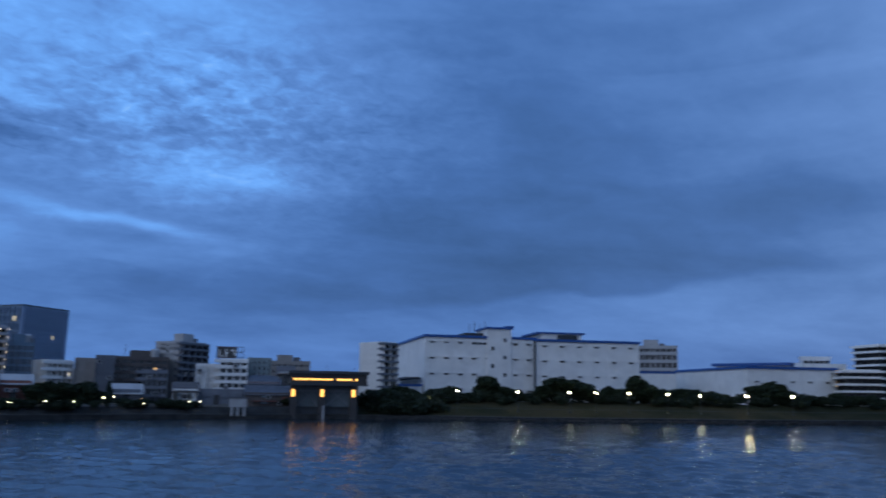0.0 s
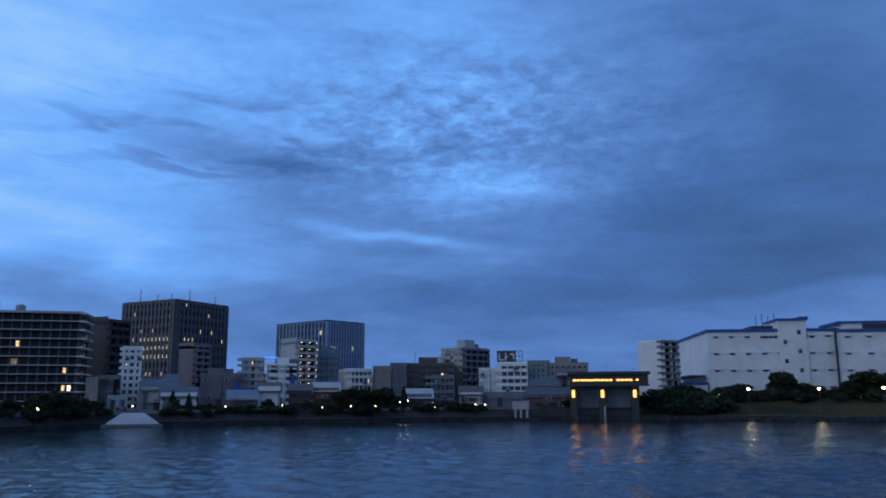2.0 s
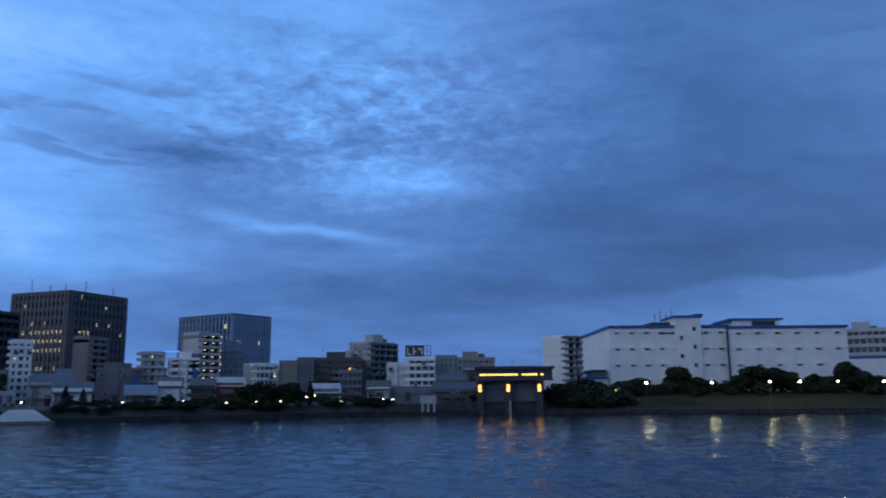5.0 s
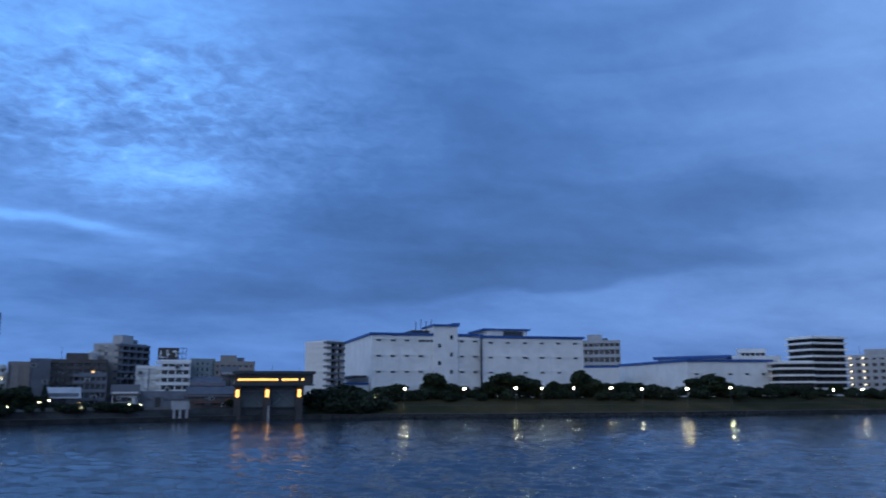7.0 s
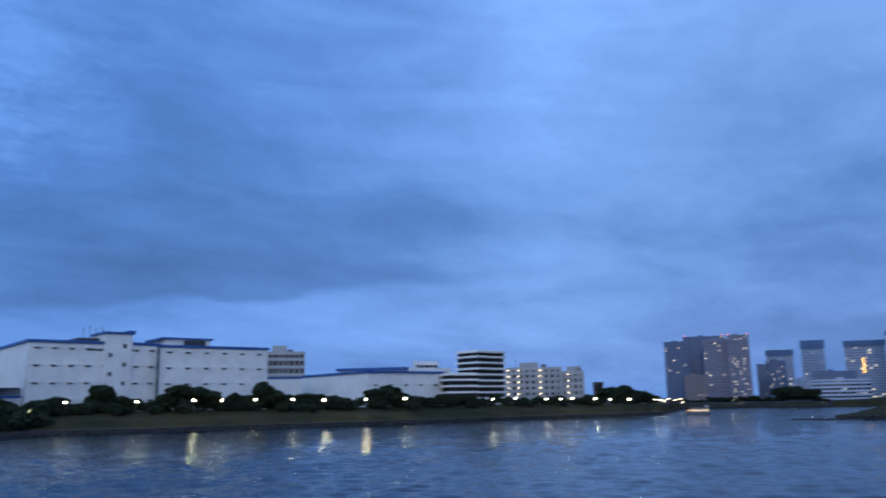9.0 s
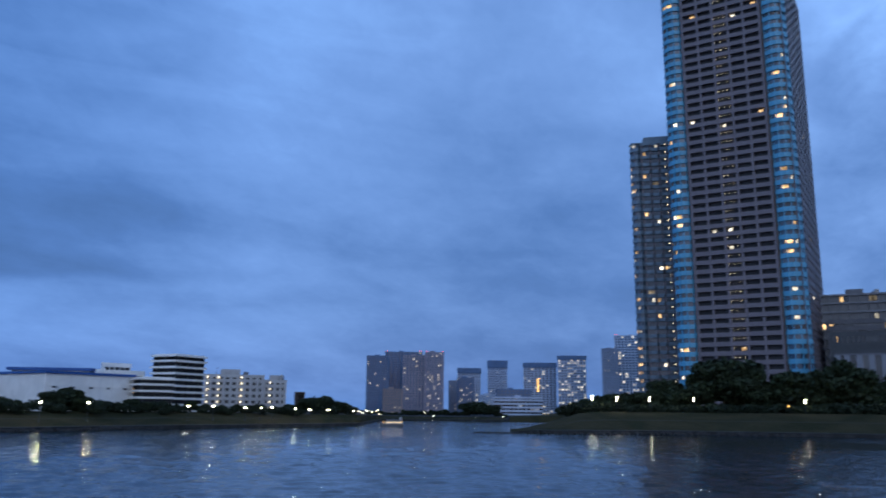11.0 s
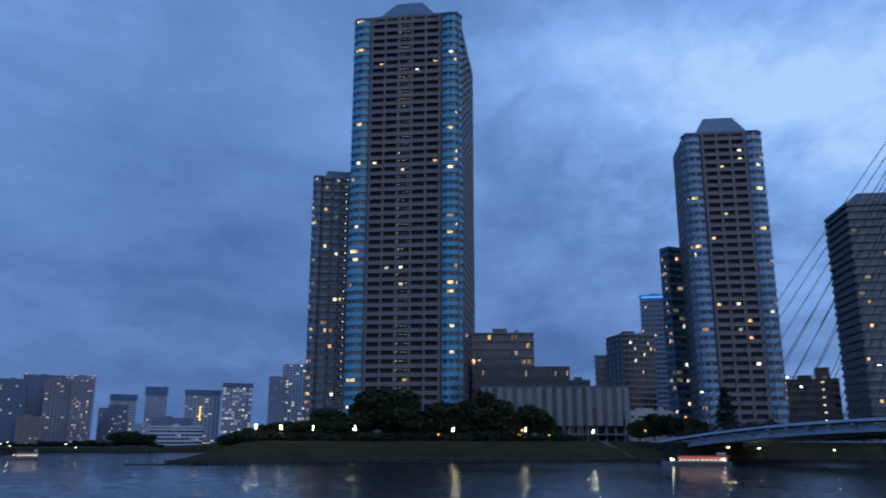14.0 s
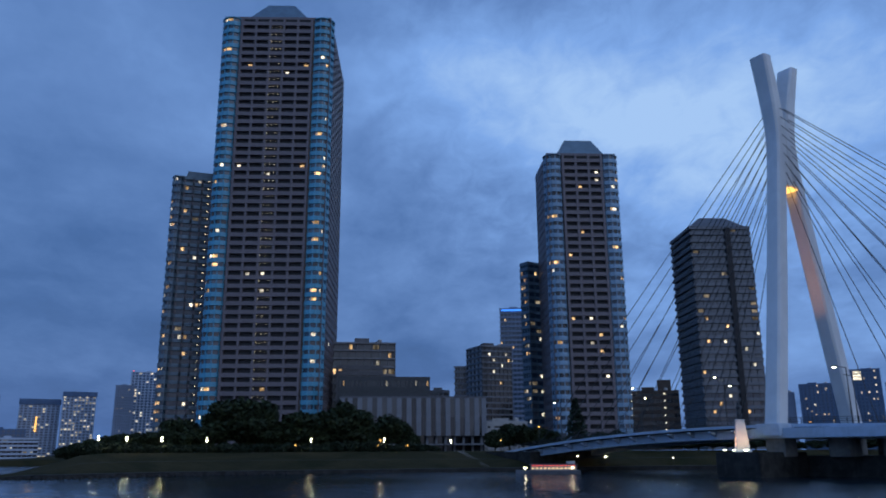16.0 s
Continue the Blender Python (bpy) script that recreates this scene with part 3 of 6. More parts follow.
def river_sheet():
    """One sheet of water with wind waves, finer where it lies near."""
    rs = np.random.RandomState(5)
    heads = np.radians(np.concatenate([np.arange(-38, 138, 0.3), np.arange(138, 322, 2.0)]))
    rad = [4.0]
    while rad[-1] < 620:
        rad.append(rad[-1] + max(0.3, 0.0075 * rad[-1]))
    rad = np.array(rad)
    A, Rr = np.meshgrid(heads, rad)
    X, Y = Rr * np.sin(A), Rr * np.cos(A)
    Z = np.zeros_like(X)
    cell = np.maximum(0.3, 0.0075 * Rr)
    gust = 0.75 + 0.5 * np.sin(X * 0.021 + 1.3 * np.sin(Y * 0.017)) * np.sin(Y * 0.026 + 0.7)
    for k in range(70):
        wl = 0.6 * (3.4 / 0.6) ** rs.rand()
        th = radians(40) + rs.normal(0, 0.62)
        kx, ky, ph = 2 * math.pi / wl * math.cos(th), 2 * math.pi / wl * math.sin(th), rs.rand() * 6.283
        fade = np.clip((wl / cell - 1.6) / 1.6, 0, 1)
        Z += 0.0036 * wl ** 0.75 * fade * np.sin(kx * X + ky * Y + ph)
    Z *= gust
    n, m = X.shape
    me = bpy.data.meshes.new("water")
    co = np.stack([X, Y, Z], -1).reshape(-1, 3)
    i = np.arange(n - 1)[:, None] * m + np.arange(m)[None]
    j = np.arange(n - 1)[:, None] * m + (np.arange(m)[None] + 1) % m
    quads = np.stack([i, i + m, j + m, j], -1).reshape(-1, 4)
    me.vertices.add(len(co) + 1)
    me.vertices.foreach_set("co", np.concatenate([co, [[0, 0, 0]]]).ravel())
    centre = len(co)
    tris = np.stack([np.arange(m), (np.arange(m) + 1) % m, np.full(m, centre)], -1)
    me.loops.add(quads.size + tris.size)
    me.loops.foreach_set("vertex_index", np.concatenate([quads[:, ::-1].ravel(), tris.ravel()[::-1]]))
    me.polygons.add(len(quads) + len(tris))
    starts = np.concatenate([np.arange(len(quads)) * 4, quads.size + np.arange(len(tris)) * 3])
    me.polygons.foreach_set("loop_start", starts)
    me.polygons.foreach_set("use_smooth", np.ones(len(starts), bool))
    me.update(calc_edges=True)
    me.materials.append(WATER)
    tagged(new("water", me), "dark blue rippled river water at dusk", "water", kind="structure")


river_sheet()


# ---- left bank: offices, flats and houses ----
FLAT = style(bays=5, sill=0.36, out=1.1, pier=0.2, pier_out=1.0, lit=0.05)
PUNCH = style(bays=5, sill=0.5, out=0.12, pier=1.3, pier_out=0.12, lit=0.05)
BLANK = style(bays=3, sill=0.6, out=0.1, pier=2.2, pier_out=0.1, lit=0.02)

building("apartment_block", -38, -25.1, -24.6, 176, 78, 5.45, 11, STONE, "long dark apartment block with pale balcony edges", base=2,
         left=style(bays=24, sill=0.11, out=1.5, pier=0.35, pier_out=0.3, glass=RECESS_SHADE, band=OFFWHITE, post=STONE, lit=0.07), right=style(bays=1, sill=0.13, out=1.2, pier=0.2, band=WHITE), seed=3, roof=OFFWHITE)
building("apartment_block", -24.65, -23.45, -22.2, 200, 50, 5.05, 10, DARKBROWN, "dark brown tiled apartment tower with recessed balconies", base=2,
         right=style(bays=3, sill=0.38, out=1.0, pier=0.3, pier_out=1.0, lit=0.0), left=style(bays=1, sill=1.0, out=0.05, pier=0), seed=4)
FINS = style(bays=14, sill=0.42, out=0.2, pier=0.75, pier_out=0.4, lit=0.07, band=BROWN, post=STONE, shine=OFFICE)
building("office_tower", -22.55, -19.2, -15.7, 225, 44, 6.55, 12, BROWN, "brown office tower with vertical stone fins and lit windows", base=2, right=FINS, left={**FINS, "lit": 0.04, "rows": {8: 0.45, 7: 0.95, 6: 0.95, 5: 0.85, 3: 0.6, 1: 0.7}}, kit=False, seed=5, roof=DARKBROWN)
building("apartment_block", -22.4, -22.4, -21.15, 160, 4, 3.2, 9, WHITE, "slim white apartment house with dark stair slot", base=2, depth=8,
         right=style(bays=3, sill=0.45, out=0.5, pier=0.5, pier_out=0.4, lit=0.05), seed=6, kit=False)
building("apartment_block", -18.8, -17.85, -16.9, 175, 42, 3.5, 10, PINKISH, "pinkish apartment tower with a column of stair lamps", base=2,
         right=style(bays=2, sill=0.4, out=0.9, pier=0.3, pier_out=0.9), left=style(bays=1, sill=1.0, out=0.05, pier=0, lamps=((0.08, 0.16),)), seed=7)
building("workshop", -24.5, -23.75, -22.4, 152, 10, 1.2, 3, CONCRETE, "low grey concrete workshop", base=2, right=style(bays=3, sill=0.8, out=0.1, pier=1.2, pier_out=0.1, lit=0), depth=8, seed=8)
building("shed", -23.1, -23.1, -21.9, 146, 0, -0.05, 1, OFFWHITE, "low pale shed with an open front", base=2, depth=6, right=style(bays=2, sill=0.2, out=0.1, pier=0.4, lit=0), seed=9, kit=False)
building("house", -21.1, -21.1, -18.65, 152, 0, 0.5, 2, OFFWHITE, "pale two-storey house by the river", base=2, depth=9, right=PUNCH, seed=10, kit=False)
building("house", -19.8, -19.8, -17.5, 147, 0, 0.05, 1, WHITE, "low white house by the river", base=2, depth=7, right=PUNCH, seed=11, kit=False)
building("apartment_block", -17.3, -17.3, -14.4, 166, 4, 1.46, 4, PINKISH, "pinkish low apartment house with small windows", base=2, depth=10, right=style(bays=6, sill=0.55, out=0.15, pier=1.6, pier_out=0.15), seed=12)
building("house", -15.4, -15.4, -13.5, 148, 2, -0.15, 1, OFFWHITE, "low pale house with a dark window", base=2, depth=8, right=BLANK, seed=13, kit=False)
# the fins borrow the pale far-wall colour as their own
GLASSY = style(bays=14, sill=0.2, out=0.12, pier=0.4, pier_out=0.35, glass=GLASS_BLUE, band=SLATE, post=FAR_PALE, lit=0.04, shine=OFFICE)
building("office_tower", -12.25, -8.75, -6.1, 235, 42, 5.3, 11, SLATE, "blue-grey glass office tower with slender stone fins", base=2, right=GLASSY, left=GLASSY, kit=False, seed=14, roof=STEEL)
building("apartment_block", -11.97, -10.84, -9.6, 172, 30, 3.9, 10, OFFWHITE, "pale apartment tower with lamps along its stair balconies", base=2,
         right=style(bays=2, sill=0.36, out=1.0, pier=0.2, pier_out=0.9, lamps=((0.1, 0.06), (0.55, 0.06), (0.97, 0.05)), lit=0), left=style(bays=1, sill=1.0, out=0.05, pier=0, lamps=((0.25, 0.16),)), seed=15)
building("apartment_block", -12.9, -12.9, -10.8, 166, 3, 2.13, 6, WHITE, "white apartment house with dark square windows", base=2, depth=9, right=style(bays=4, sill=0.5, out=0.15, pier=1.4, pier_out=0.15), seed=16)
building("apartment_block", -14.6, -14.6, -13.05, 170, 6, 2.55, 7, OFFWHITE, "pale apartment house with stacked balconies", base=2, depth=9, right=style(bays=3, sill=0.38, out=0.9, pier=0.9, pier_out=0.5), seed=17)
building("office_block", -9.6, -9.6, -7.85, 178, 8, 2.84, 8, SLATE, "bluish glazed office block with a few lit windows", base=2, depth=10, right=style(bays=5, sill=0.3, out=0.15, pier=0.15, glass=GLASS_BLUE, lit=0.12), seed=18)
building("apartment_block", -7.85, -7.1, -5.6, 172, 22, 1.8, 5, WHITE, "white apartment house with broad balconies", base=2, right=FLAT, left=BLANK, seed=19)
building("apartment_block", -5.4, -5.4, -4.1, 172, 0, 1.98, 6, BEIGE, "beige apartment house with a plain gable", base=2, depth=10, right=style(bays=3, sill=0.6, out=0.1, pier=1.5, pier_out=0.1, lit=0), seed=20)
building("apartment_block", -4.15, -4.15, -3.0, 168, 0, 2.19, 6, GREY, "grey apartment house with punched windows", base=2, depth=10, right=PUNCH, seed=21)
building("apartment_block", -3.1, -3.1, 0.4, 175, 4, 2.17, 6, BROWN, "broad brown apartment block with dark balconies", base=2, depth=12, right=style(bays=7, sill=0.4, out=1.1, pier=0.3, pier_out=1.1, lit=0.01, band=BROWN), seed=22)
building("apartment_block", -1.25, -1.25, 0.4, 160, 0, 1.3, 4, GREY, "grey terraced apartment house", base=2, depth=8, right=FLAT, seed=23)
building("apartment_block", -0.5, 1.03, 2.75, 178, 48, 3.31, 9, OFFWHITE, "pale apartment tower with eight rows of balconies", base=2, right=style(bays=4, sill=0.3, out=1.1, pier=0.25, pier_out=1.0, lit=0.07, band=GREY, post=GREY, glass=RECESS_SHADE), left=style(bays=3, sill=0.55, out=0.1, pier=1.6, pier_out=0.1), seed=24)
building("apartment_block", 2.2, 2.2, 3.8, 164, 0, 1.79, 5, WHITE, "white apartment house with small windows", base=2, depth=9, right=style(bays=3, sill=0.6, out=0.1, pier=1.5, pier_out=0.1), seed=25)
building("apartment_block", 3.75, 3.75, 5.65, 163, 0, 2.18, 6, WHITE, "white apartment house with balconies below a roof billboard", base=2, depth=10, right=style(bays=4, sill=0.42, out=1.0, pier=0.2, pier_out=0.8), seed=26, kit=False)
building("apartment_block", 5.65, 5.65, 7.25, 172, 6, 2.3, 7, GREEN_GREY, "grey-green apartment house with regular windows", base=2, depth=10, right=style(bays=5, sill=0.45, out=0.2, pier=0.6, pier_out=0.2), seed=27)
building("apartment_block", 7.2, 7.2, 9.95, 190, 6, 2.14, 6, BEIGE, "beige apartment block with rows of windows", base=2, depth=10, right=style(bays=7, sill=0.45, out=0.5, pier=0.6, pier_out=0.4), seed=28)
building("house", 7.8, 7.8, 8.8, 163, 0, 1.4, 4, OFFWHITE, "narrow pale riverside house", base=2, depth=8, right=PUNCH, seed=29, kit=False)
building("house", 5.8, 5.8, 7.9, 160, 0, 0.66, 3, PINKISH, "low pinkish house with a flat roof", base=2, depth=8, right=BLANK, seed=30, kit=False)
building("house", 5.6, 5.6, 8.75, 156, 0, -0.05, 2, BROWN, "old brown riverside house", base=2, depth=7, right=style(bays=8, sill=0.5, out=0.2, pier=0.8, pier_out=0.15, lit=0.03), seed=31, kit=False, roof=ROOF)
building("warehouse", 2.3, 2.3, 5.6, 157, 0, -0.05, 1, GREY, "long grey riverside shed with a low roof", base=2, depth=10, right=style(bays=6, sill=0.75, out=0.1, pier=0.5, lit=0.0), seed=32, kit=False, roof=ROOF)
building("house", 0.85, 0.85, 2.4, 156, 0, 0.1, 2, WHITE, "small white riverside house", base=2, depth=7, right=PUNCH, seed=33, kit=False)
building("house", -13.4, -13.4, -11.9, 152, 0, 0.39, 2, WHITE, "plain white block house", base=2, depth=8, right=style(bays=1, sill=1.0, out=0.05, pier=0), seed=34, kit=False)
building("house", -11.3, -11.3, -9.75, 152, 0, 0.3, 2, DARKBROWN, "dark two-storey riverside house", base=2, depth=8, right=style(bays=5, sill=0.4, out=0.6, pier=0.3, lit=0), seed=35, kit=False)
building("house", -9.65, -9.65, -7.8, 155, 0, 0.4, 2, RUST, "red-brown house with a pale roof", base=2, depth=9, right=BLANK, seed=36, kit=False, roof=OFFWHITE)
building("house", -2.95, -2.95, -1.2, 152, 0, -0.1, 1, GREY, "small grey house with a pale roof", base=2, depth=8, right=BLANK, seed=37, kit=False, roof=OFFWHITE)
building("apartment_block", -32, -30, -29, 190, 30, 4.5, 9, GREY, "grey apartment block at the river bend", base=2, right=FLAT, left=FLAT, seed=38)
building("apartment_block", 13.45, 15.0, 16.02, 172, 40, 3.64, 10, WHITE, "white apartment tower with balconies beside the warehouse", base=2,
         right=style(bays=2, sill=0.34, out=1.1, pier=0.2, pier_out=0.9, lit=0.0, band=GREY, glass=RECESS_SHADE), left=style(bays=2, sill=0.5, out=0.1, pier=2.6, pier_out=0.1), seed=39)
# a continuous row of low back buildings closes the gaps between the fronts
for i, a in enumerate([-21.5 + 1.9 * k for k in range(19)]):
    building("house", a, a, a + 1.85, 196 + (i * 7) % 23, 3, 0.75 + 0.5 * ((i * 37) % 10) / 10, 3, (GREY, OFFWHITE, BEIGE, STONE)[i % 4], "low town house behind the river front", base=2, depth=9, right=PUNCH, seed=60 + i, group="town houses behind the river front", cap=0)


# ---- white warehouses ----


def warehouse(azl, azc, azr, d, turn, top, label, seed, floors, bays, left_too=True):
    b, w, dp, h, z0, fh = building("warehouse", azl, azc, azr, d, turn, top, floors, WHITE, label, seed=seed, base=3.4, parapet=0, kit=False, depth=60)
    bm = bmesh.new()
    o = 0.35
    add_box(bm, -o, w + o, -o, 0.4, h + 0.05, h + 0.6)
    add_box(bm, -o, 0.4, 0.4, dp, h + 0.05, h + 0.6)
    part("roof_edge", bm, NAVY, b, "bright blue painted roof edge")
    part("roof", box(0.4, w, 0.4, dp, h, h + 0.3), ROOF, b)
    vent = mesh_of(box(-0.5, 0.5, -0.1, 0.0, 0.05, 0.4, 0.04), "vent", ROOF)
    hood = mesh_of(box(-0.8, 0.8, -0.45, 0.0, 0.4, 0.7, 0.06), "hood", WHITE)
    for f in range(floors):
        for i in range(bays):
            at = ((i + 0.5) * w / bays, 0, (f + 0.62) * h / floors)
            v = part("vent", vent, None, b, at=at)
            part("hood", hood, None, v)
    joint = mesh_of(box(-0.02, 0.02, -0.012, 0.01, 0, h - 0.1), "panel_joint", WHITE)
    for i in range(1, bays * 2):
        part("panel_joint", joint, None, b, at=(i * w / bays / 2, 0, 0))
    return b, w, dp, h


WB, ww, wd, wh = warehouse(16.2, 18.13, 26.08, 183, 12, 4.2, "white multi-storey warehouse with blue roof edge", 41, 4, 8)
sx = ww * 0.55
part("stair_tower", box(sx, sx + ww * 0.22, -0.5, 9, 0, wh + 2.3, 0.05), WHITE, WB)
part("stair_roof", box(sx - 0.3, sx + ww * 0.22 + 0.4, -0.8, 9.3, wh + 2.3, wh + 2.75), NAVY, WB, "blue roof edge")
part("stair_roof", box(sx + ww * 0.17, sx + ww * 0.24, -0.8, 4, wh + 2.75, wh + 3.1), NAVY, WB, "blue roof edge")
small = mesh_of(box(-0.35, 0.35, -0.15, 0.0, 0, 0.9, 0.03), "stair_window", GLASS)
for k in range(6):
    part("stair_window", small, None, WB, at=(sx + ww * (0.05 + 0.11 * (k % 2)), -0.5, wh * (0.25 + 0.14 * k)))
part("roof_house", box(sx - ww * 0.17, sx, 3, 12, wh, wh + 1.5), STEEL, WB)
for k in range(4):
    part("mast", box(-0.06, 0.06, -0.06, 0.06, 0, 2.3 + 0.5 * (k % 2)), STEEL, WB, at=(sx - ww * 0.12 + 1.3 * k, 4, wh + 1.5))
for k in range(9):
    part("lettering", box(-0.35, 0.35, -0.06, 0, 0, 0.5 + 0.3 * (k > 5)), STEEL, WB, at=(ww * 0.43 + k * (0.9 if k < 6 else 1.3), -0.04, wh * 0.9))
part("loading_roof", box(-6, -0.3, 1, wd * 0.9, wh * 0.22, wh * 0.22 + 0.5), NAVY, WB, "blue edged loading roof")
part("loading_deck", box(-5.6, -0.3, 1.2, wd * 0.9, 0, wh * 0.22), WHITE, WB)
part("loading_roof", box(-4, -0.3, 3, wd * 0.9, wh * 0.34, wh * 0.34 + 0.4), STEEL, WB)
WC, vw, vd, vh = warehouse(26.0, 26.1, 33.32, 187, 18, 3.95, "white warehouse with a blue roof edge and rows of hatches", 42, 4, 6)
part("drain_pipe", box(-0.5, -0.1, -0.5, -0.1, 0, vh), STEEL, WC)
part("roof_house", box(vw * 0.1, vw * 0.5, 4, 16, vh, vh + 2.2, 0.05), WHITE, WC)
part("roof_house_edge", box(vw * 0.06, vw * 0.53, 3.6, 16.4, vh + 2.2, vh + 2.6), NAVY, WC, "blue roof edge")
part("louvre", box(vw * 0.26, vw * 0.46, 3.9, 4.1, vh + 0.5, vh + 2.0), STEEL, WC)
building("apartment_block", 33.3, 33.3, 35.9, 250, 2, 3.55, 7, OFFWHITE, "pale balcony block behind the warehouses", base=3.4, depth=10, right=style(bays=7, sill=0.4, out=1.0, pier=0.25, pier_out=0.9, lit=0.03), seed=43)
building("warehouse", 33.35, 33.35, 35.75, 215, 0, 1.75, 1, WHITE, "low white warehouse annexe with blue edges", base=3.4, depth=10, seed=44, roof=NAVY, kit=False)
VB, lw, ld, lh = warehouse(35.75, 40.36, 45.7, 200, 32, 2.1, "long low white warehouse with a blue roof edge", 45, 1, 5)
HB = building("warehouse", 38.4, 42.9, 43.5, 236, 74, 2.3, 2, WHITE, "long white warehouse with a flat blue-edged roof", base=3.4, seed=46, kit=False, parapet=0)
part("roof_slab", box(-1.0, HB[1] + 1.0, -1.0, HB[2] + 1.0, HB[3], HB[3] + 0.8, 0.06), NAVY, HB[0], "dark blue roof slab")
building("office_block", 43.3, 43.9, 46.3, 226, 20, 2.25, 3, WHITE, "white stepped office block with lit upper windows", base=3.4, seed=52, kit=False, roof=NAVY, right=style(bays=7, sill=0.4, out=0.6, pier=0.3, lit=0.1, rows={2: 0.5}), left=BLANK)
building("office_block", 43.6, 43.8, 45.4, 231, 20, 2.75, 4, WHITE, "white upper terrace with a dark window band", base=3.4, seed=53, kit=False, roof=NAVY, right=style(bays=5, sill=0.35, out=0.8, pier=0.2, lit=0.1, skip=3))
# openings behind these balconies take the painted recess shade instead of glass
STEP = style(bays=5, sill=0.3, out=1.3, pier=0.15, pier_out=0.3, band=WHITE, post=STEEL, glass=RECESS_SHADE, lit=0.0)
building("apartment_block", 46.9, 48.3, 50.1, 215, 45, 3.5, 9, WHITE, "white terraced block with dark deep balconies", base=3.4, right=STEP, left={**STEP, "bays": 4}, kit=False, seed=47)
building("apartment_block", 45.8, 46.3, 48.2, 208, 20, 1.9, 5, WHITE, "white lower terrace of the balcony block", base=3.4, right=STEP, left=STEP, seed=48, kit=False, depth=8)
HOUSING = style(bays=9, sill=0.5, out=0.6, pier=0.9, pier_out=0.9, lit=0.0, lamps=((0.06, 0.2), (0.24, 0.2), (0.62, 0.2)))
building("apartment_block", 50.2, 50.2, 54.25, 260, 10, 2.2, 6, OFFWHITE, "beige housing block with lit stair landings", base=3.2, depth=11, right=HOUSING, seed=49)
building("apartment_block", 54.2, 54.2, 55.8, 262, 10, 1.88, 5, OFFWHITE, "smaller beige housing block", base=3.2, depth=11, right={**HOUSING, "bays": 4, "lamps": ((0.3, 0.18),)}, seed=50)
building("apartment_block", 56.4, 56.4, 57.1, 330, 10, 1.1, 5, BROWN, "brown block behind trees", base=3.2, depth=11, right=PUNCH, seed=51)

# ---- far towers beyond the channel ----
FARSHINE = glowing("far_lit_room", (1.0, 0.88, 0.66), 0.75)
# both wall colours include the bluish veil of distance
FAR_MAUVE = finish("far_mauve_wall_with_haze", (0.19, 0.19, 0.25), 0.6, 0.15, 0.3, bump=0)
FAR_WHITE = finish("far_white_wall_with_haze", (0.36, 0.43, 0.54), 0.6, 0.1, 0.3, bump=0)
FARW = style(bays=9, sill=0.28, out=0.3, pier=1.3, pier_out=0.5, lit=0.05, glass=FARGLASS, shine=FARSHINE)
FARL = {**FARW, "lit": 0.16}


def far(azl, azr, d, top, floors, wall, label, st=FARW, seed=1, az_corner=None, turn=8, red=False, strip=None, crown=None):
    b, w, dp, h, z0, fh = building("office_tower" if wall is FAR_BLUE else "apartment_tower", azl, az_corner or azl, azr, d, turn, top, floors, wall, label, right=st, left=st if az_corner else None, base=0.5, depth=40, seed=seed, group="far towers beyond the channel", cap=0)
    if red:
        for x in (0.06, 0.94):
            part("warning_light", box(w * x - 0.5, w * x + 0.5, 0.2, 1.2, h + 0.7, h + 1.8, 0.2), REDLAMP, b, "red warning light")
    if crown:
        part("crown", box(-0.6, w + 0.6, -1.2, 6, h * (1 - crown), h + 1.2, 0.2), FAR_BLUE, b, "dark blue crown")
    if strip:
        x, z0, z1, wide, m = strip
        step = h * (z1 - z0) / 7
        for k in range(7):
            part("light_strip", box(w * x, w * x + wide, -1.3, 0.05, h * z0 + k * step, h * z0 + (k + 0.6) * step), m, b, "glowing light strip")
    return b, w, dp, h


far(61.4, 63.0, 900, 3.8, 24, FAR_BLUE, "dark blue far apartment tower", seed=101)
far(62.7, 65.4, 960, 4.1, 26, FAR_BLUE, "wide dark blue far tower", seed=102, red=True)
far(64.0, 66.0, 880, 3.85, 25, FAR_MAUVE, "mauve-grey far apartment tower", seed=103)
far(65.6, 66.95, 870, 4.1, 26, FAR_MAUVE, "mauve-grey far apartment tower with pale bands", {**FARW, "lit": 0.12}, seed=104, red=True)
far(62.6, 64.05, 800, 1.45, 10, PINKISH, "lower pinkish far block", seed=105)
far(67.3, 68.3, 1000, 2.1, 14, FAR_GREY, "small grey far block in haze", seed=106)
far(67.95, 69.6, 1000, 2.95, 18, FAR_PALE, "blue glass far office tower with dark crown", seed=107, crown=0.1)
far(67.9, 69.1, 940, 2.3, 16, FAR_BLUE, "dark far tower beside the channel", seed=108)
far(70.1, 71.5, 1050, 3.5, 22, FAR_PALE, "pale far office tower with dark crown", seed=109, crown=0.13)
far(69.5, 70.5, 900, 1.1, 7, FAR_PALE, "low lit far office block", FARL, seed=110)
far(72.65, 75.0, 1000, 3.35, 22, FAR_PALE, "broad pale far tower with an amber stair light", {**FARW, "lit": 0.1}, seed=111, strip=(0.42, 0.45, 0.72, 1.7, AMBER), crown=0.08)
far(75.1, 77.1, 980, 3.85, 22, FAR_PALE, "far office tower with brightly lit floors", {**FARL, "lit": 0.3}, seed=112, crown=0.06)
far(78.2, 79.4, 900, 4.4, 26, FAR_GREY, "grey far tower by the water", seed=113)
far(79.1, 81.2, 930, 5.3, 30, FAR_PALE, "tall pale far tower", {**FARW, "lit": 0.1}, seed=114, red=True)
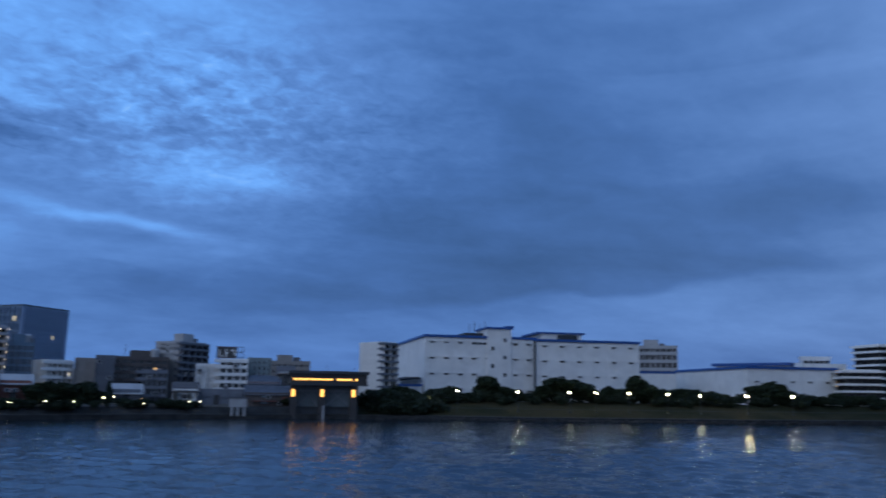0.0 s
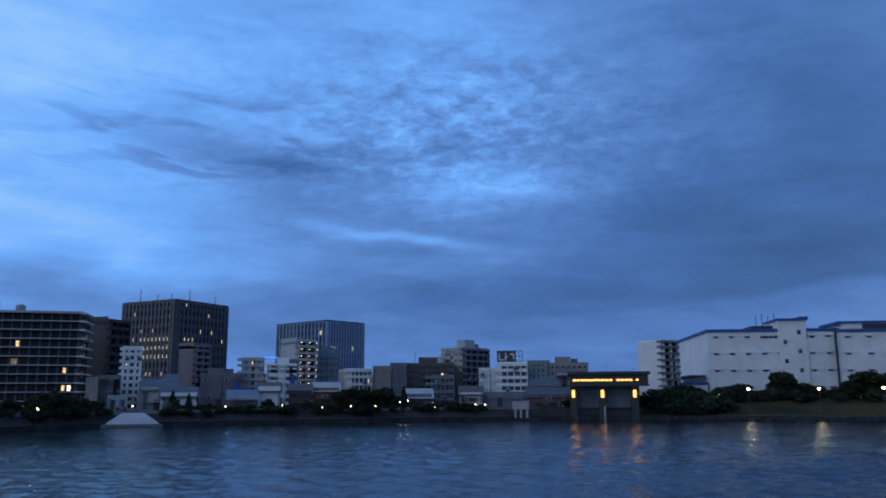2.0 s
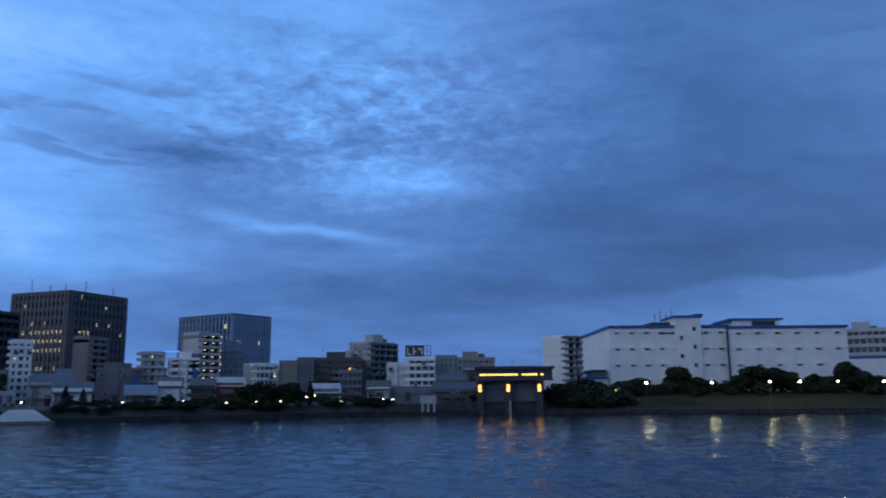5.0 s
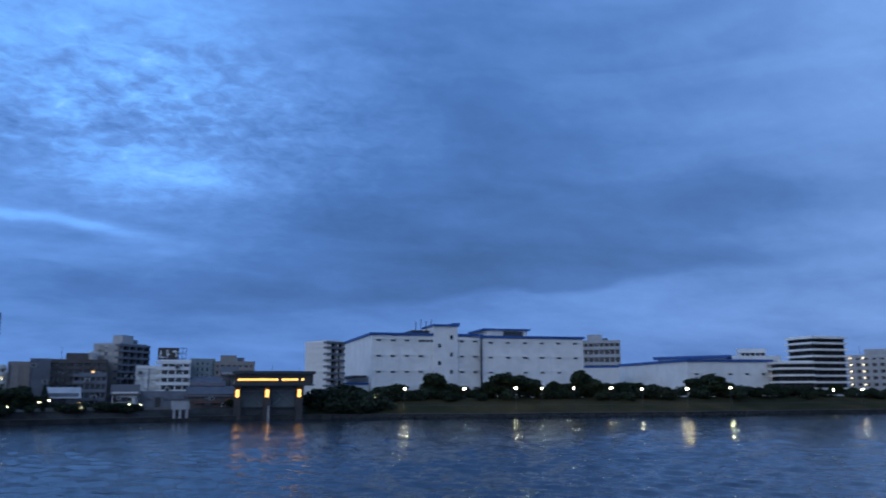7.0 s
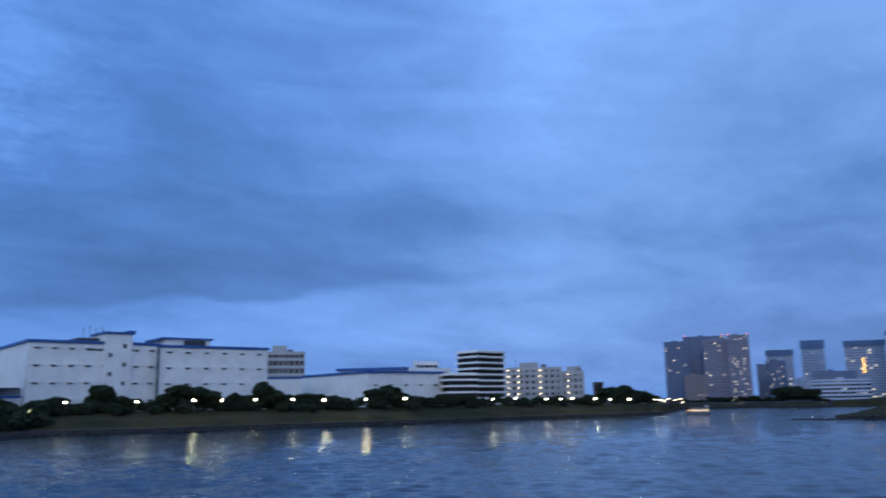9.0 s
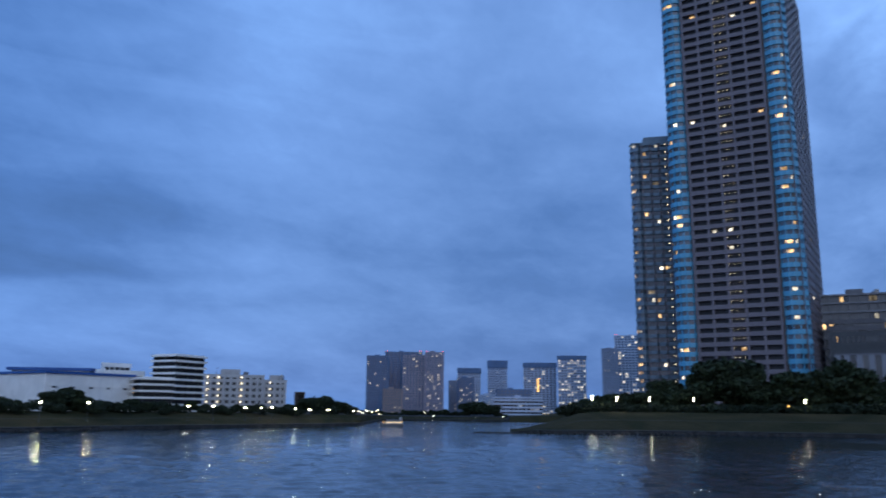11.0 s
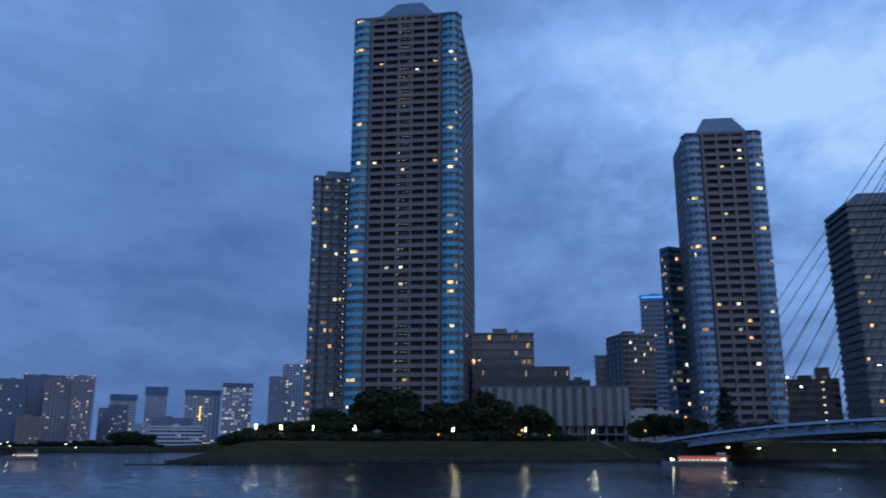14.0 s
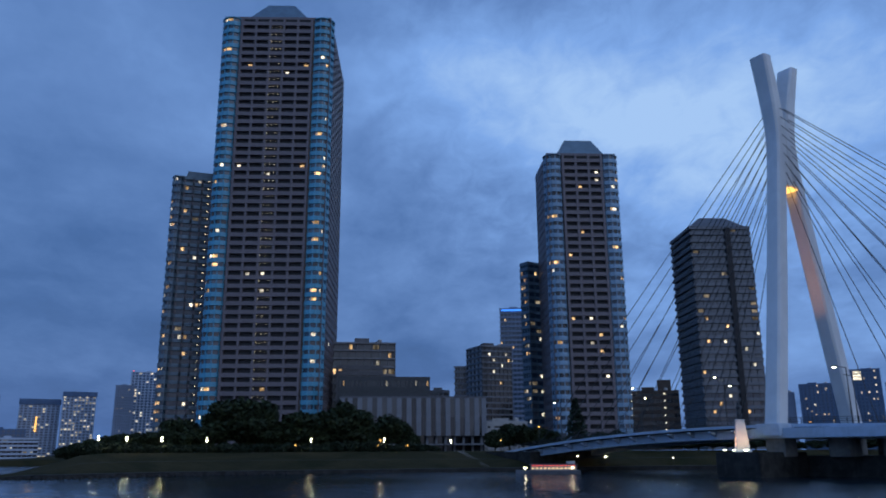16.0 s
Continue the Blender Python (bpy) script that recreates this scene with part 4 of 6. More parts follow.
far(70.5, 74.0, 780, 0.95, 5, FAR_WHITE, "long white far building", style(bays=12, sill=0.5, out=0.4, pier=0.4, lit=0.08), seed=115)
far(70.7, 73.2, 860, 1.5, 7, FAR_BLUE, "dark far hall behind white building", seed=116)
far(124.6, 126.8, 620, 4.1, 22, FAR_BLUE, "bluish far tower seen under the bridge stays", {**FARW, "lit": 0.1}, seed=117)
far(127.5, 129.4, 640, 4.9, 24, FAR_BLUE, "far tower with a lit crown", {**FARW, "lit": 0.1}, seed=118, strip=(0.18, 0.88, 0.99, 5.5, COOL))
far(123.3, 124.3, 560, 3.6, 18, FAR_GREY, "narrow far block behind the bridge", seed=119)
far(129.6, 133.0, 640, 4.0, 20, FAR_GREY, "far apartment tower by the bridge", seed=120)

# ---- island towers ----


def corner_bays(b, cx, cy, r, floors, fh, z0, paint, a0, a1, rng, lit, bright=()):
    """Rounded glazed corner: a curved parapet and a curved window on every floor."""
    def curved(r0, r1, v0, v1, steps=7, k0=0.0, k1=1.0):
        bm = bmesh.new()
        rings = []
        for i in range(steps + 1):
            a = radians(a0 + (a1 - a0) * (k0 + (k1 - k0) * i / steps))
            rings.append([bm.verts.new((q * math.cos(a), q * math.sin(a), v)) for q, v in ((r1, v0), (r1, v1), (r0, v1), (r0, v0))])
        for p, q in zip(rings, rings[1:]):
            for k in range(4):
                bm.faces.new((p[k], q[k], q[(k + 1) % 4], p[(k + 1) % 4]))
        bm.faces.new(rings[0])
        bm.faces.new(rings[-1][::-1])
        bmesh.ops.recalc_face_normals(bm, faces=bm.faces[:])
        return bm
    rail = mesh_of(curved(r - 0.3, r + 0.35, 0, fh * 0.5), "bay_parapet", paint)
    lip = mesh_of(curved(r - 0.3, r + 0.5, 0, fh * 0.1), "bay_lip", paint)
    panes = [mesh_of(curved(r - 0.5, r - 0.1, fh * 0.5, fh), "bay_window", m) for m in (GLASS_BLUE, GLASS)]
    shining = [mesh_of(curved(r - 0.09, r - 0.05, fh * 0.55, fh * 0.9, 3, k0, k1), "lit_bay_pane", m) for m, k0, k1 in ((WARM, 0.28, 0.46), (WARM, 0.5, 0.7), (COOL, 0.36, 0.48), (COOL, 0.56, 0.66))]
    core = bmesh.new()
    lathe(core, ((r - 0.6, z0), (r - 0.6, z0 + floors * fh)), 16, cx, cy)
    part("bay_core", core, STONE, b)
    for k in (0.12, 0.31, 0.5, 0.69, 0.88):
        a = radians(a0 + (a1 - a0) * k)
        s = part("bay_post", box(r - 0.25, r + 0.12, -0.15, 0.15, z0, z0 + floors * fh), paint, b, at=(cx, cy, 0))
        s.rotation_euler = (0, 0, a)
    for f in range(floors):
        at = (cx, cy, z0 + f * fh)
        part("bay_parapet", rail, None, b, at=at)
        q = rng.random() * (0.12 if f in bright else 1.0)
        part("bay_window", panes[0 if q < 0.75 else 1], None, b, at=at)
        if q < lit * 1.3:
            part("lit_bay_pane", shining[rng.randrange(4)], None, b, at=at)
            if q < lit * 0.5:
                part("lit_bay_pane", shining[rng.randrange(2)], None, b, at=at)
    part("bay_cornice", lip, None, b, at=(cx, cy, z0 + floors * fh))


def hip_roof(b, w, dp, h, inset_x, inset_y, rise, mat, offset=0.0, off_x=None, off_y=None):
    bm = bmesh.new()
    ox, oy = off_x or offset, off_y or offset
    lo = [bm.verts.new(p) for p in ((ox, oy, h), (w - ox, oy, h), (w - ox, dp - oy, h), (ox, dp - oy, h))]
    hi = [bm.verts.new(p) for p in ((inset_x, inset_y, h + rise), (w - inset_x, inset_y, h + rise), (w - inset_x, dp - inset_y, h + rise), (inset_x, dp - inset_y, h + rise))]
    for i in range(4):
        j = (i + 1) % 4
        bm.faces.new((lo[i], lo[j], hi[j], hi[i]))
    bm.faces.new(hi)
    bm.faces.new(lo[::-1])
    part("hip_roof", bm, mat, b)


SIDE = style(bays=10, sill=0.5, out=0.3, pier=1.4, pier_out=0.3, lit=0.02, band=MAUVE, post=MAUVE)
rng = random.Random(11)
# tall tower on the point
MT, mw, md, mh, mz, mf = building("apartment_tower", 83.54, 91.65, 92.8, 285, 83, 30.4, 52, BROWN, "very tall mauve-brown apartment tower with turquoise corner bays", base=4.6, seed=71, left=None, right=SIDE, parapet=1.0, roof=MAUVE, kit=False)
bayr = 4.2


def two_tone(name, outer, inner, mat, glow_mat):
    """A dark pane, part of which is lit from within."""
    bm = box(*outer)
    if inner:
        for f in add_box(bm, *inner):
            f.material_index = 1
    return mesh_of(bm, name, mat, glow_mat)


def front_face(b, y0, y1, floors, fh, z0, bays, rng, lit, stair=None, bright=()):
    pitch = (y1 - y0) / bays
    band = mesh_of(box(-1.1, 0.05, 0, pitch - 0.7, 0, fh * 0.47), "balcony", MAUVE)
    pier = mesh_of(box(-1.18, 0.05, -0.38, 0.38, 0, floors * fh), "pier", MAUVE)
    # unlit panes are coloured with the balcony shade, not glazed
    win = [two_tone("window", (-0.06, 0.02, 0, pitch - 1.0, fh * 0.47, fh * 0.97), None if m is RECESS_SHADE else (-0.1, -0.06, (pitch - 1) * k0, (pitch - 1) * k1, fh * 0.52, fh * 0.85), RECESS_SHADE, m)
           for m, k0, k1 in ((RECESS_SHADE, 0, 0), (WARM, 0.1, 0.45), (COOL, 0.55, 0.85))]
    lamp = mesh_of(box(-0.5, -0.35, -0.09, 0.09, -0.07, 0.07), "corridor_lamp", LAMPLET)
    for i in range(bays + 1):
        part("pier", pier, None, b, at=(0, y0 + i * pitch, z0))
    for f in range(floors):
        for i in range(bays):
            at = (0, y0 + i * pitch + 0.35, z0 + f * fh)
            part("balcony", band, None, b, at=at)
            q = rng.random() * (0.02 if f in bright and i in (0, bays - 1) else 1.0)
            part("window", win[0 if q > lit else 1 if q < lit * 0.5 else 2], None, b, at=(0, at[1] + 0.15, at[2]))
            if stair is not None and i == stair:
                for k in (0.25, 0.55, 0.85):
                    if rng.random() < 0.9:
                        part("corridor_lamp", lamp, None, b, at=(-0.4, y0 + (i + k) * pitch, z0 + (f + 0.8) * fh))


front_face(MT, bayr * 1.7, md - bayr * 1.7, 52, mf, mz, 5, rng, 0.03, 2, (45, 32))
corner_bays(MT, bayr * 0.75, bayr * 0.75, bayr, 52, mf, mz, TEAL, 120, 290, rng, 0.12, (45, 33, 32))
corner_bays(MT, bayr * 0.75, md - bayr * 0.75, bayr, 52, mf, mz, TEAL, 70, 240, rng, 0.12, (32, 24))
hip_roof(MT, mw, md, mh + 0.2, 6.5, 15.5, 10.0, SLATE, 0.9, off_y=8.2)
# lower twin behind it
LT = building("apartment_tower", 80.9, 80.9, 84.6, 330, 14, 18.7, 34, MAUVE, "dark brown apartment tower half hidden by the taller one", base=4.6, depth=24, seed=72, roof=DARKBROWN,
         right=style(bays=6, sill=0.42, out=0.8, pier=0.7, pier_out=0.8, lit=0.17, lamps=((0.62, 0.14),), band=SLATE, post=MAUVE, glass=GLASS_BLUE))
corner_bays(LT[0], 1.6, 1.4, 2.6, 34, LT[5], LT[4], SLATE, 140, 300, rng, 0.3)
part("roof_screen", box(4.5, LT[1], 0.6, 1.0, LT[3] + 0.5, LT[3] + 3.4, 0.1), SLATE, LT[0], "slate blue roof screen")
part("roof_drum", box(4.2, 8.2, 1.2, 9, LT[3] + 0.3, LT[3] + 3.2, 0.5), SLATE, LT[0])
# second tower
PT, pw, pd, ph, pz, pf = building("apartment_tower", 107.75, 108.65, 113.74, 324, 11, 21.0, 37, BROWN, "brown apartment tower with pale blue corner bays", base=4.6, seed=73, parapet=1.0, roof=MAUVE, kit=False, left=SIDE)
hip_roof(PT, pw, pd, ph + 0.2, 9.0, 5.5, 9.0, SLATE, 0.9, off_x=4.0)
br = 3.9
corner_bays(PT, br * 0.75, br * 0.75, br, 37, pf, pz, PALETEAL, 150, 330, rng, 0.16)
corner_bays(PT, pw - br * 0.75, br * 0.75, br, 37, pf, pz, PALETEAL, 210, 390, rng, 0.16)


def front_x(b, x0, x1, floors, fh, z0, bays, rng, lit, wallm):
    pitch = (x1 - x0) / bays
    band = mesh_of(box(0, pitch - 0.7, -1.1, 0.05, 0, fh * 0.47), "balcony", wallm)
    pier = mesh_of(box(-0.5, 0.5, -1.2, 0.05, 0, floors * fh), "pier", wallm)
    # same shade-coloured panes as on the tall tower
    win = [two_tone("window", (0, pitch - 1.0, -0.06, 0.02, fh * 0.47, fh * 0.95), None if m is RECESS_SHADE else ((pitch - 1) * k0, (pitch - 1) * k1, -0.1, -0.06, fh * 0.52, fh * 0.85), RECESS_SHADE, m)
           for m, k0, k1 in ((RECESS_SHADE, 0, 0), (WARM, 0.12, 0.4), (COOL, 0.5, 0.8))]
    for i in range(bays + 1):
        part("pier", pier, None, b, at=(x0 + i * pitch, 0, z0))
    for f in range(floors):
        for i in range(bays):
            part("balcony", band, None, b, at=(x0 + i * pitch + 0.35, 0, z0 + f * fh))
            q = rng.random()
            part("window", win[0 if q > lit else 1 if q < lit * 0.5 else 2], None, b, at=(x0 + i * pitch + 0.5, 0, z0 + f * fh))


front_x(PT, br * 1.7, pw - br * 1.7, 37, pf, pz, 3, rng, 0.15, MAUVE)
building("apartment_tower", 106.35, 106.9, 108.6, 350, 40, 13.3, 25, BAND_TEAL, "dark blue-green apartment tower behind the taller one", base=4.6, seed=74, kit=False,
         right=style(bays=4, sill=0.4, out=0.5, pier=0.4, lit=0.24, glass=GLASS_BLUE, band=SLATE), left=style(bays=3, sill=0.4, out=0.5, pier=0.4, lit=0.2, glass=GLASS_BLUE, band=SLATE))
# dark banded tower
BANDS = style(bays=9, sill=0.42, out=0.9, pier=0.15, pier_out=0.3, lit=0.14, band=GREY, post=STEEL, glass=GLASS_BLUE)
QT, qw, qd, qh, qz, qf = building("apartment_tower", 117.33, 118.7, 122.6, 335, 20, 15.1, 29, DARKBROWN, "dark apartment tower with banded balconies and a hipped crown", base=4.6, seed=75, kit=False, parapet=0.5, roof=STEEL, right=BANDS, left={**BANDS, "lit": 0.0})
hip_roof(QT, qw, qd, qh + 0.3, 7, 8, 6.5, STONE, 0.3)
# proud strip in the recess shade colour draws the dark slot
part("glass_slot", box(qw * 0.56, qw * 0.65, -1.2, 0.3, 0, qh), RECESS_SHADE, QT)
# buildings between the towers
building("apartment_block", 92.6, 92.6, 97.1, 330, 4, 7.6, 13, GREY, "grey stepped apartment block with balconies", base=4.6, depth=14, seed=76, right=style(bays=8, sill=0.2, out=1.2, pier=0.3, pier_out=0.7, lit=0.08, band=PANEL))
building("apartment_block", 92.9, 92.9, 96.2, 312, 0, 5.9, 10, STONE, "grey stone block with a blank gable", base=4.6, depth=10, seed=77, right=style(bays=4, sill=0.5, out=0.4, pier=0.8, lit=0.1))
building("office_block", 93.0, 93.0, 99.6, 268, 3, 5.1, 6, STEEL, "dark upper storey of a school block with lit slits", base=4.6, depth=12, seed=78, right=style(bays=22, sill=0.35, out=0.1, pier=0.75, pier_out=0.12, lit=0.22, skip=5), kit=False)
OB, ow, od, oh, oz, of = building("office_block", 93.2, 93.2, 103.6, 258, 3, 3.75, 2, STONE, "long office block with tall pale wall panels on columns", base=9.4, depth=14, seed=79, kit=False, right=style(bays=15, sill=0.0, out=0.1, pier=1.55, pier_out=0.5, post=PANEL, lit=0.0, glass=GLASS))
for k in range(16):
    part("column", box(-0.35, 0.35, 1, 1.7, -4.8, 0), GREY, OB, at=(ow * (0.03 + 0.94 * k / 15), 0, 0))
part("terrace", box(0, ow, -1, 10, -2.9, -2.4), GREY, OB)
part("ground_floor_glass", box(0.5, ow, 4, 12, -4.8, 0), GLASS, OB)
building("apartment_tower", 101.4, 101.4, 102.4, 480, 4, 5.9, 14, GREY, "narrow grey tower behind the school", base=4.6, depth=14, seed=80, right=style(bays=5, sill=0.3, out=0.6, pier=0.5, lit=0.06, band=PANEL))
building("apartment_tower", 102.3, 103.4, 105.5, 440, 25, 7.4, 18, STONE, "grey-brown apartment tower with lit landings", base=4.6, seed=81, right=style(bays=7, sill=0.28, out=0.8, pier=0.4, pier_out=0.5, lit=0.12, band=PANEL), left=style(bays=4, sill=0.28, out=0.8, pier=0.4, pier_out=0.5, lit=0.08, band=PANEL))
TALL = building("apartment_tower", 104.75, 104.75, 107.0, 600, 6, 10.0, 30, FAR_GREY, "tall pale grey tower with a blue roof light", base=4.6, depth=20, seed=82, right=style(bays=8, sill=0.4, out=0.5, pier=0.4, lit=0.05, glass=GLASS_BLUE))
part("roof_light_band", box(1, TALL[1] - 1, -0.75, -0.3, TALL[3] - 1.6, TALL[3] - 0.2), SIGNBLUE, TALL[0], "blue light band")
building("apartment_block", 113.7, 113.7, 117.0, 400, 5, 3.9, 8, BROWN, "brown apartment block with two columns of landing lamps", base=4.6, depth=12, seed=83, right=style(bays=8, sill=0.45, out=0.8, pier=0.2, lit=0.0, lamps=((0.03, 0.25), (0.7, 0.25))))
building("office_block", 115.6, 115.6, 116.5, 420, 5, 4.65, 10, BROWN, "brown stair tower of an apartment block", base=4.6, depth=10, seed=84)
building("office_block", 99.5, 99.5, 101.0, 400, 4, 4.1, 6, GREY, "small grey block behind the school", base=4.6, depth=10, seed=85, right=PUNCH)
building("office_block", 103.4, 103.4, 106.5, 300, 4, 1.9, 3, OFFWHITE, "low pale block by the bridge ramp", base=4.6, depth=10, seed=86, right=PUNCH)


# ---- river bank: walls, trees, lamps ----
def ground_at(a, d):
    e, z, run = smooth(EDGE, a), smooth(RISE, a), smooth(RUN, a)
    return float(np.interp(d - e, (0.0, 2.2, 2.2 + run * 0.5, 2.2 + run, 400), (0.8, 0.85, 0.85 + (z - 0.85) * 0.58, z, z)))


def crown_mesh(seed, lobes, n, size, mat, name="crown"):
    """Leaf clumps scattered through several lobes (x, y, z, rx, rz)."""
    r = random.Random(seed)
    verts, faces = [], []
    for cx, cy, cz, rx, rz in lobes:
        for _ in range(n):
            u = Vector((r.gauss(0, 1), r.gauss(0, 1), r.gauss(0, 1))).normalized()
            k = r.uniform(0.45, 1.0) ** 0.6 * r.choice((1, 1, 1, 1.12))
            p = Vector((cx + u.x * rx * k, cy + u.y * rx * k, cz + u.z * rz * k))
            s = size * r.uniform(0.5, 1.3)
            a = Vector((r.gauss(0, 1), r.gauss(0, 1), r.gauss(0, 1))).normalized()
            b = a.orthogonal().normalized()
            c = a.cross(b)
            o = len(verts)
            verts += [p + b * s, p + c * s * 0.6 + a * s * 0.2, p - b * s * 0.9, p - c * s * 0.6 + a * s * 0.15]
            faces.append((o, o + 1, o + 2, o + 3))
    me = bpy.data.meshes.new(name)
    me.from_pydata([tuple(v) for v in verts], [], faces)
    me.materials.append(mat)
    return me


def broad_tree(seed, h=6.0, spread=2.6):
    r = random.Random(seed)
    t = thing("tree", (0, 0, -50), "dark leafy broadleaf tree with an uneven crown", "tree", "trees along the banks")
    bm = bmesh.new()
    tube(bm, (0, 0, -0.3), (0.1, 0, h * 0.42), 0.2 * h / 6, 0.13 * h / 6, 8)
    lobes = []
    for k in range(7):
        a, q = k * 2.4 + r.random(), r.uniform(0.25, 0.7) * spread
        tip = Vector((q * math.cos(a), q * math.sin(a), h * r.uniform(0.34, 0.8)))
        tube(bm, (0.05, 0, h * r.uniform(0.25, 0.42)), tip, 0.09 * h / 6, 0.03 * h / 6, 5)
        lobes.append((tip.x, tip.y, tip.z, spread * r.uniform(0.38, 0.6), h * r.uniform(0.15, 0.24)))
    lobes.append((0, 0, h * 0.72, spread * 0.6, h * 0.26))
    lobes.append((0, 0, h * 0.42, spread * 0.7, h * 0.2))
    part("trunk", bm, BARK, t)
    part("crown", crown_mesh(seed, lobes, 420, 0.1 * h ** 0.5 + 0.14, LEAF), None, t)
    return t


def conifer(seed, h=7.0):
    t = thing("conifer", (0, 0, -50), "dark pointed conifer on the bank", "tree", "trees along the banks")
    bm = bmesh.new()
    tube(bm, (0, 0, -0.3), (0, 0, h * 0.95), 0.18, 0.03, 7)
    part("trunk", bm, BARK, t)
    part("crown", crown_mesh(seed, [(0, 0, h * (0.16 + 0.1 * k), (9 - k) * 0.028 * h, h * 0.07) for k in range(9)], 150, 0.24, NEEDLE), None, t)
    return t


def shrub(seed):
    t = thing("shrub", (0, 0, -50), "low dark shrub on the river bank", "shrub", "shrubs along the banks")
    part("crown", crown_mesh(seed, [(x * 1.1, 0.4 * math.sin(x * 3), 0.75 + 0.25 * math.sin(x * 2 + seed), 0.9, 0.75) for x in (-1.6, -0.7, 0.2, 1.1, 1.8)], 220, 0.22, BUSH), None, t)
    return t


BROAD = [broad_tree(s, 6.0, w) for s, w in ((1, 2.6), (2, 3.1), (3, 2.2), (4, 3.6))]
PINES = [conifer(5)]
SHRUBS = [shrub(6), shrub(7)]
used = set()


def plant(kind, a, d, top=None, size=None, wide=1.0, own=6.0):
    """Sets a copy of a tree on the ground so that its top reaches that height."""
    z = ground_at(a, d)
    s = size or (high(top, d) - z) / own
    src = kind[plant.k % len(kind)]
    plant.k += 1
    p = spot(a, d)
    m = Matrix.Translation((p.x, p.y, z)) @ Matrix.Rotation(plant.k * 1.7, 4, "Z")
    if src.name not in used:
        used.add(src.name)
        ob = src
        ob.location, ob.rotation_euler = (p.x, p.y, z), (0, 0, plant.k * 1.7)
    else:
        ob = copy_thing(src, m)
    ob.scale = (s * wide * 1.3, s * wide * 1.3, s)


plant.k = 0
rr = random.Random(21)
# warehouse bank
for a, top, wide in ((14.6, 0.2, 1.2), (15.9, 0.75, 1.3), (16.9, 0.5, 1.3), (17.8, 0.1, 1.2), (19.1, 0.55, 1.2), (20.0, 0.75, 1.1), (21.2, 0.25, 1.0), (22.7, 1.5, 0.8), (23.9, 0.75, 1.1), (24.8, 0.55, 1.1),
                     (26.6, 0.85, 1.2), (27.6, 1.45, 1.2), (28.8, 1.3, 1.1), (29.8, 1.0, 1.0), (31.2, 0.85, 1.1), (32.0, 0.7, 1.0), (33.0, 1.6, 0.9), (34.0, 1.0, 1.0), (34.9, 0.7, 1.1),
                     (36.0, 0.75, 1.2), (37.0, 0.7, 1.2), (38.0, 0.6, 1.2), (38.9, 0.4, 1.2), (40.9, 1.0, 1.1), (41.7, 1.25, 1.2), (42.5, 0.8, 1.1), (44.8, 0.35, 1.1), (45.6, 0.55, 1.1), (46.6, 0.4, 1.1),
                     (47.6, 0.3, 1.2), (48.5, 0.25, 1.2), (49.5, 0.5, 1.0), (50.4, 0.3, 1.0), (51.5, 0.25, 1.1), (52.5, 0.3, 1.2), (53.3, 0.25, 1.1), (55.0, 0.2, 1.2), (56.0, 0.35, 1.2), (57.0, 0.55, 1.2),
                     (57.9, 0.85, 1.2), (58.6, 0.95, 1.2), (59.3, 0.6, 1.2), (60.0, 0.45, 1.1), (60.6, 0.2, 1.0)):
    plant(BROAD, a, smooth(EDGE, a) + rr.uniform(17, 24), top, wide=wide)
for k in range(46):
    a = 15.0 + k * 1.0 + rr.uniform(-0.3, 0.3)
    plant(SHRUBS, a, smooth(EDGE, a) + rr.uniform(14, 19), size=rr.uniform(0.7, 1.5))
for k in range(10):
    a = 14.2 + k * 0.4
    plant(SHRUBS, a, smooth(EDGE, a) + rr.uniform(3, 12), size=rr.uniform(1.0, 1.9))
# town bank
for a, top, kind in ((-27.6, 0.0, 0), (-26.9, 0.35, 0), (-26.3, 0.42, 0), (-25.6, 0.1, 0), (-24.5, 0.0, 0), (-23.9, -0.2, 0), (-19.05, 0.4, 1), (-18.0, 0.22, 1), (-12.7, -0.2, 0), (-7.4, 0.5, 0), (-6.8, 0.57, 0),
                     (-6.0, 0.56, 0), (-5.0, 0.5, 0), (-4.5, 0.65, 0), (-3.2, 0.62, 1), (-28.8, -0.1, 0), (-30.2, 0.2, 0), (8.4, -0.3, 0), (-16.6, -0.4, 0), (-0.3, -0.6, 0), (12.2, -0.5, 0), (13.6, -0.2, 0)):
    plant(PINES if kind else BROAD, a, smooth(EDGE, a) + rr.uniform(5, 8), top, own=7.0 if kind else 6.0)
for k in range(105):
    a = -30 + k * 0.37 + rr.uniform(-0.3, 0.3)
    if not -23.4 < a < -19.6 and not 2 < a < 8.6:
        plant(SHRUBS, a, smooth(EDGE, a) + rr.uniform(3.2, 6.5), size=rr.uniform(0.4, 0.85))
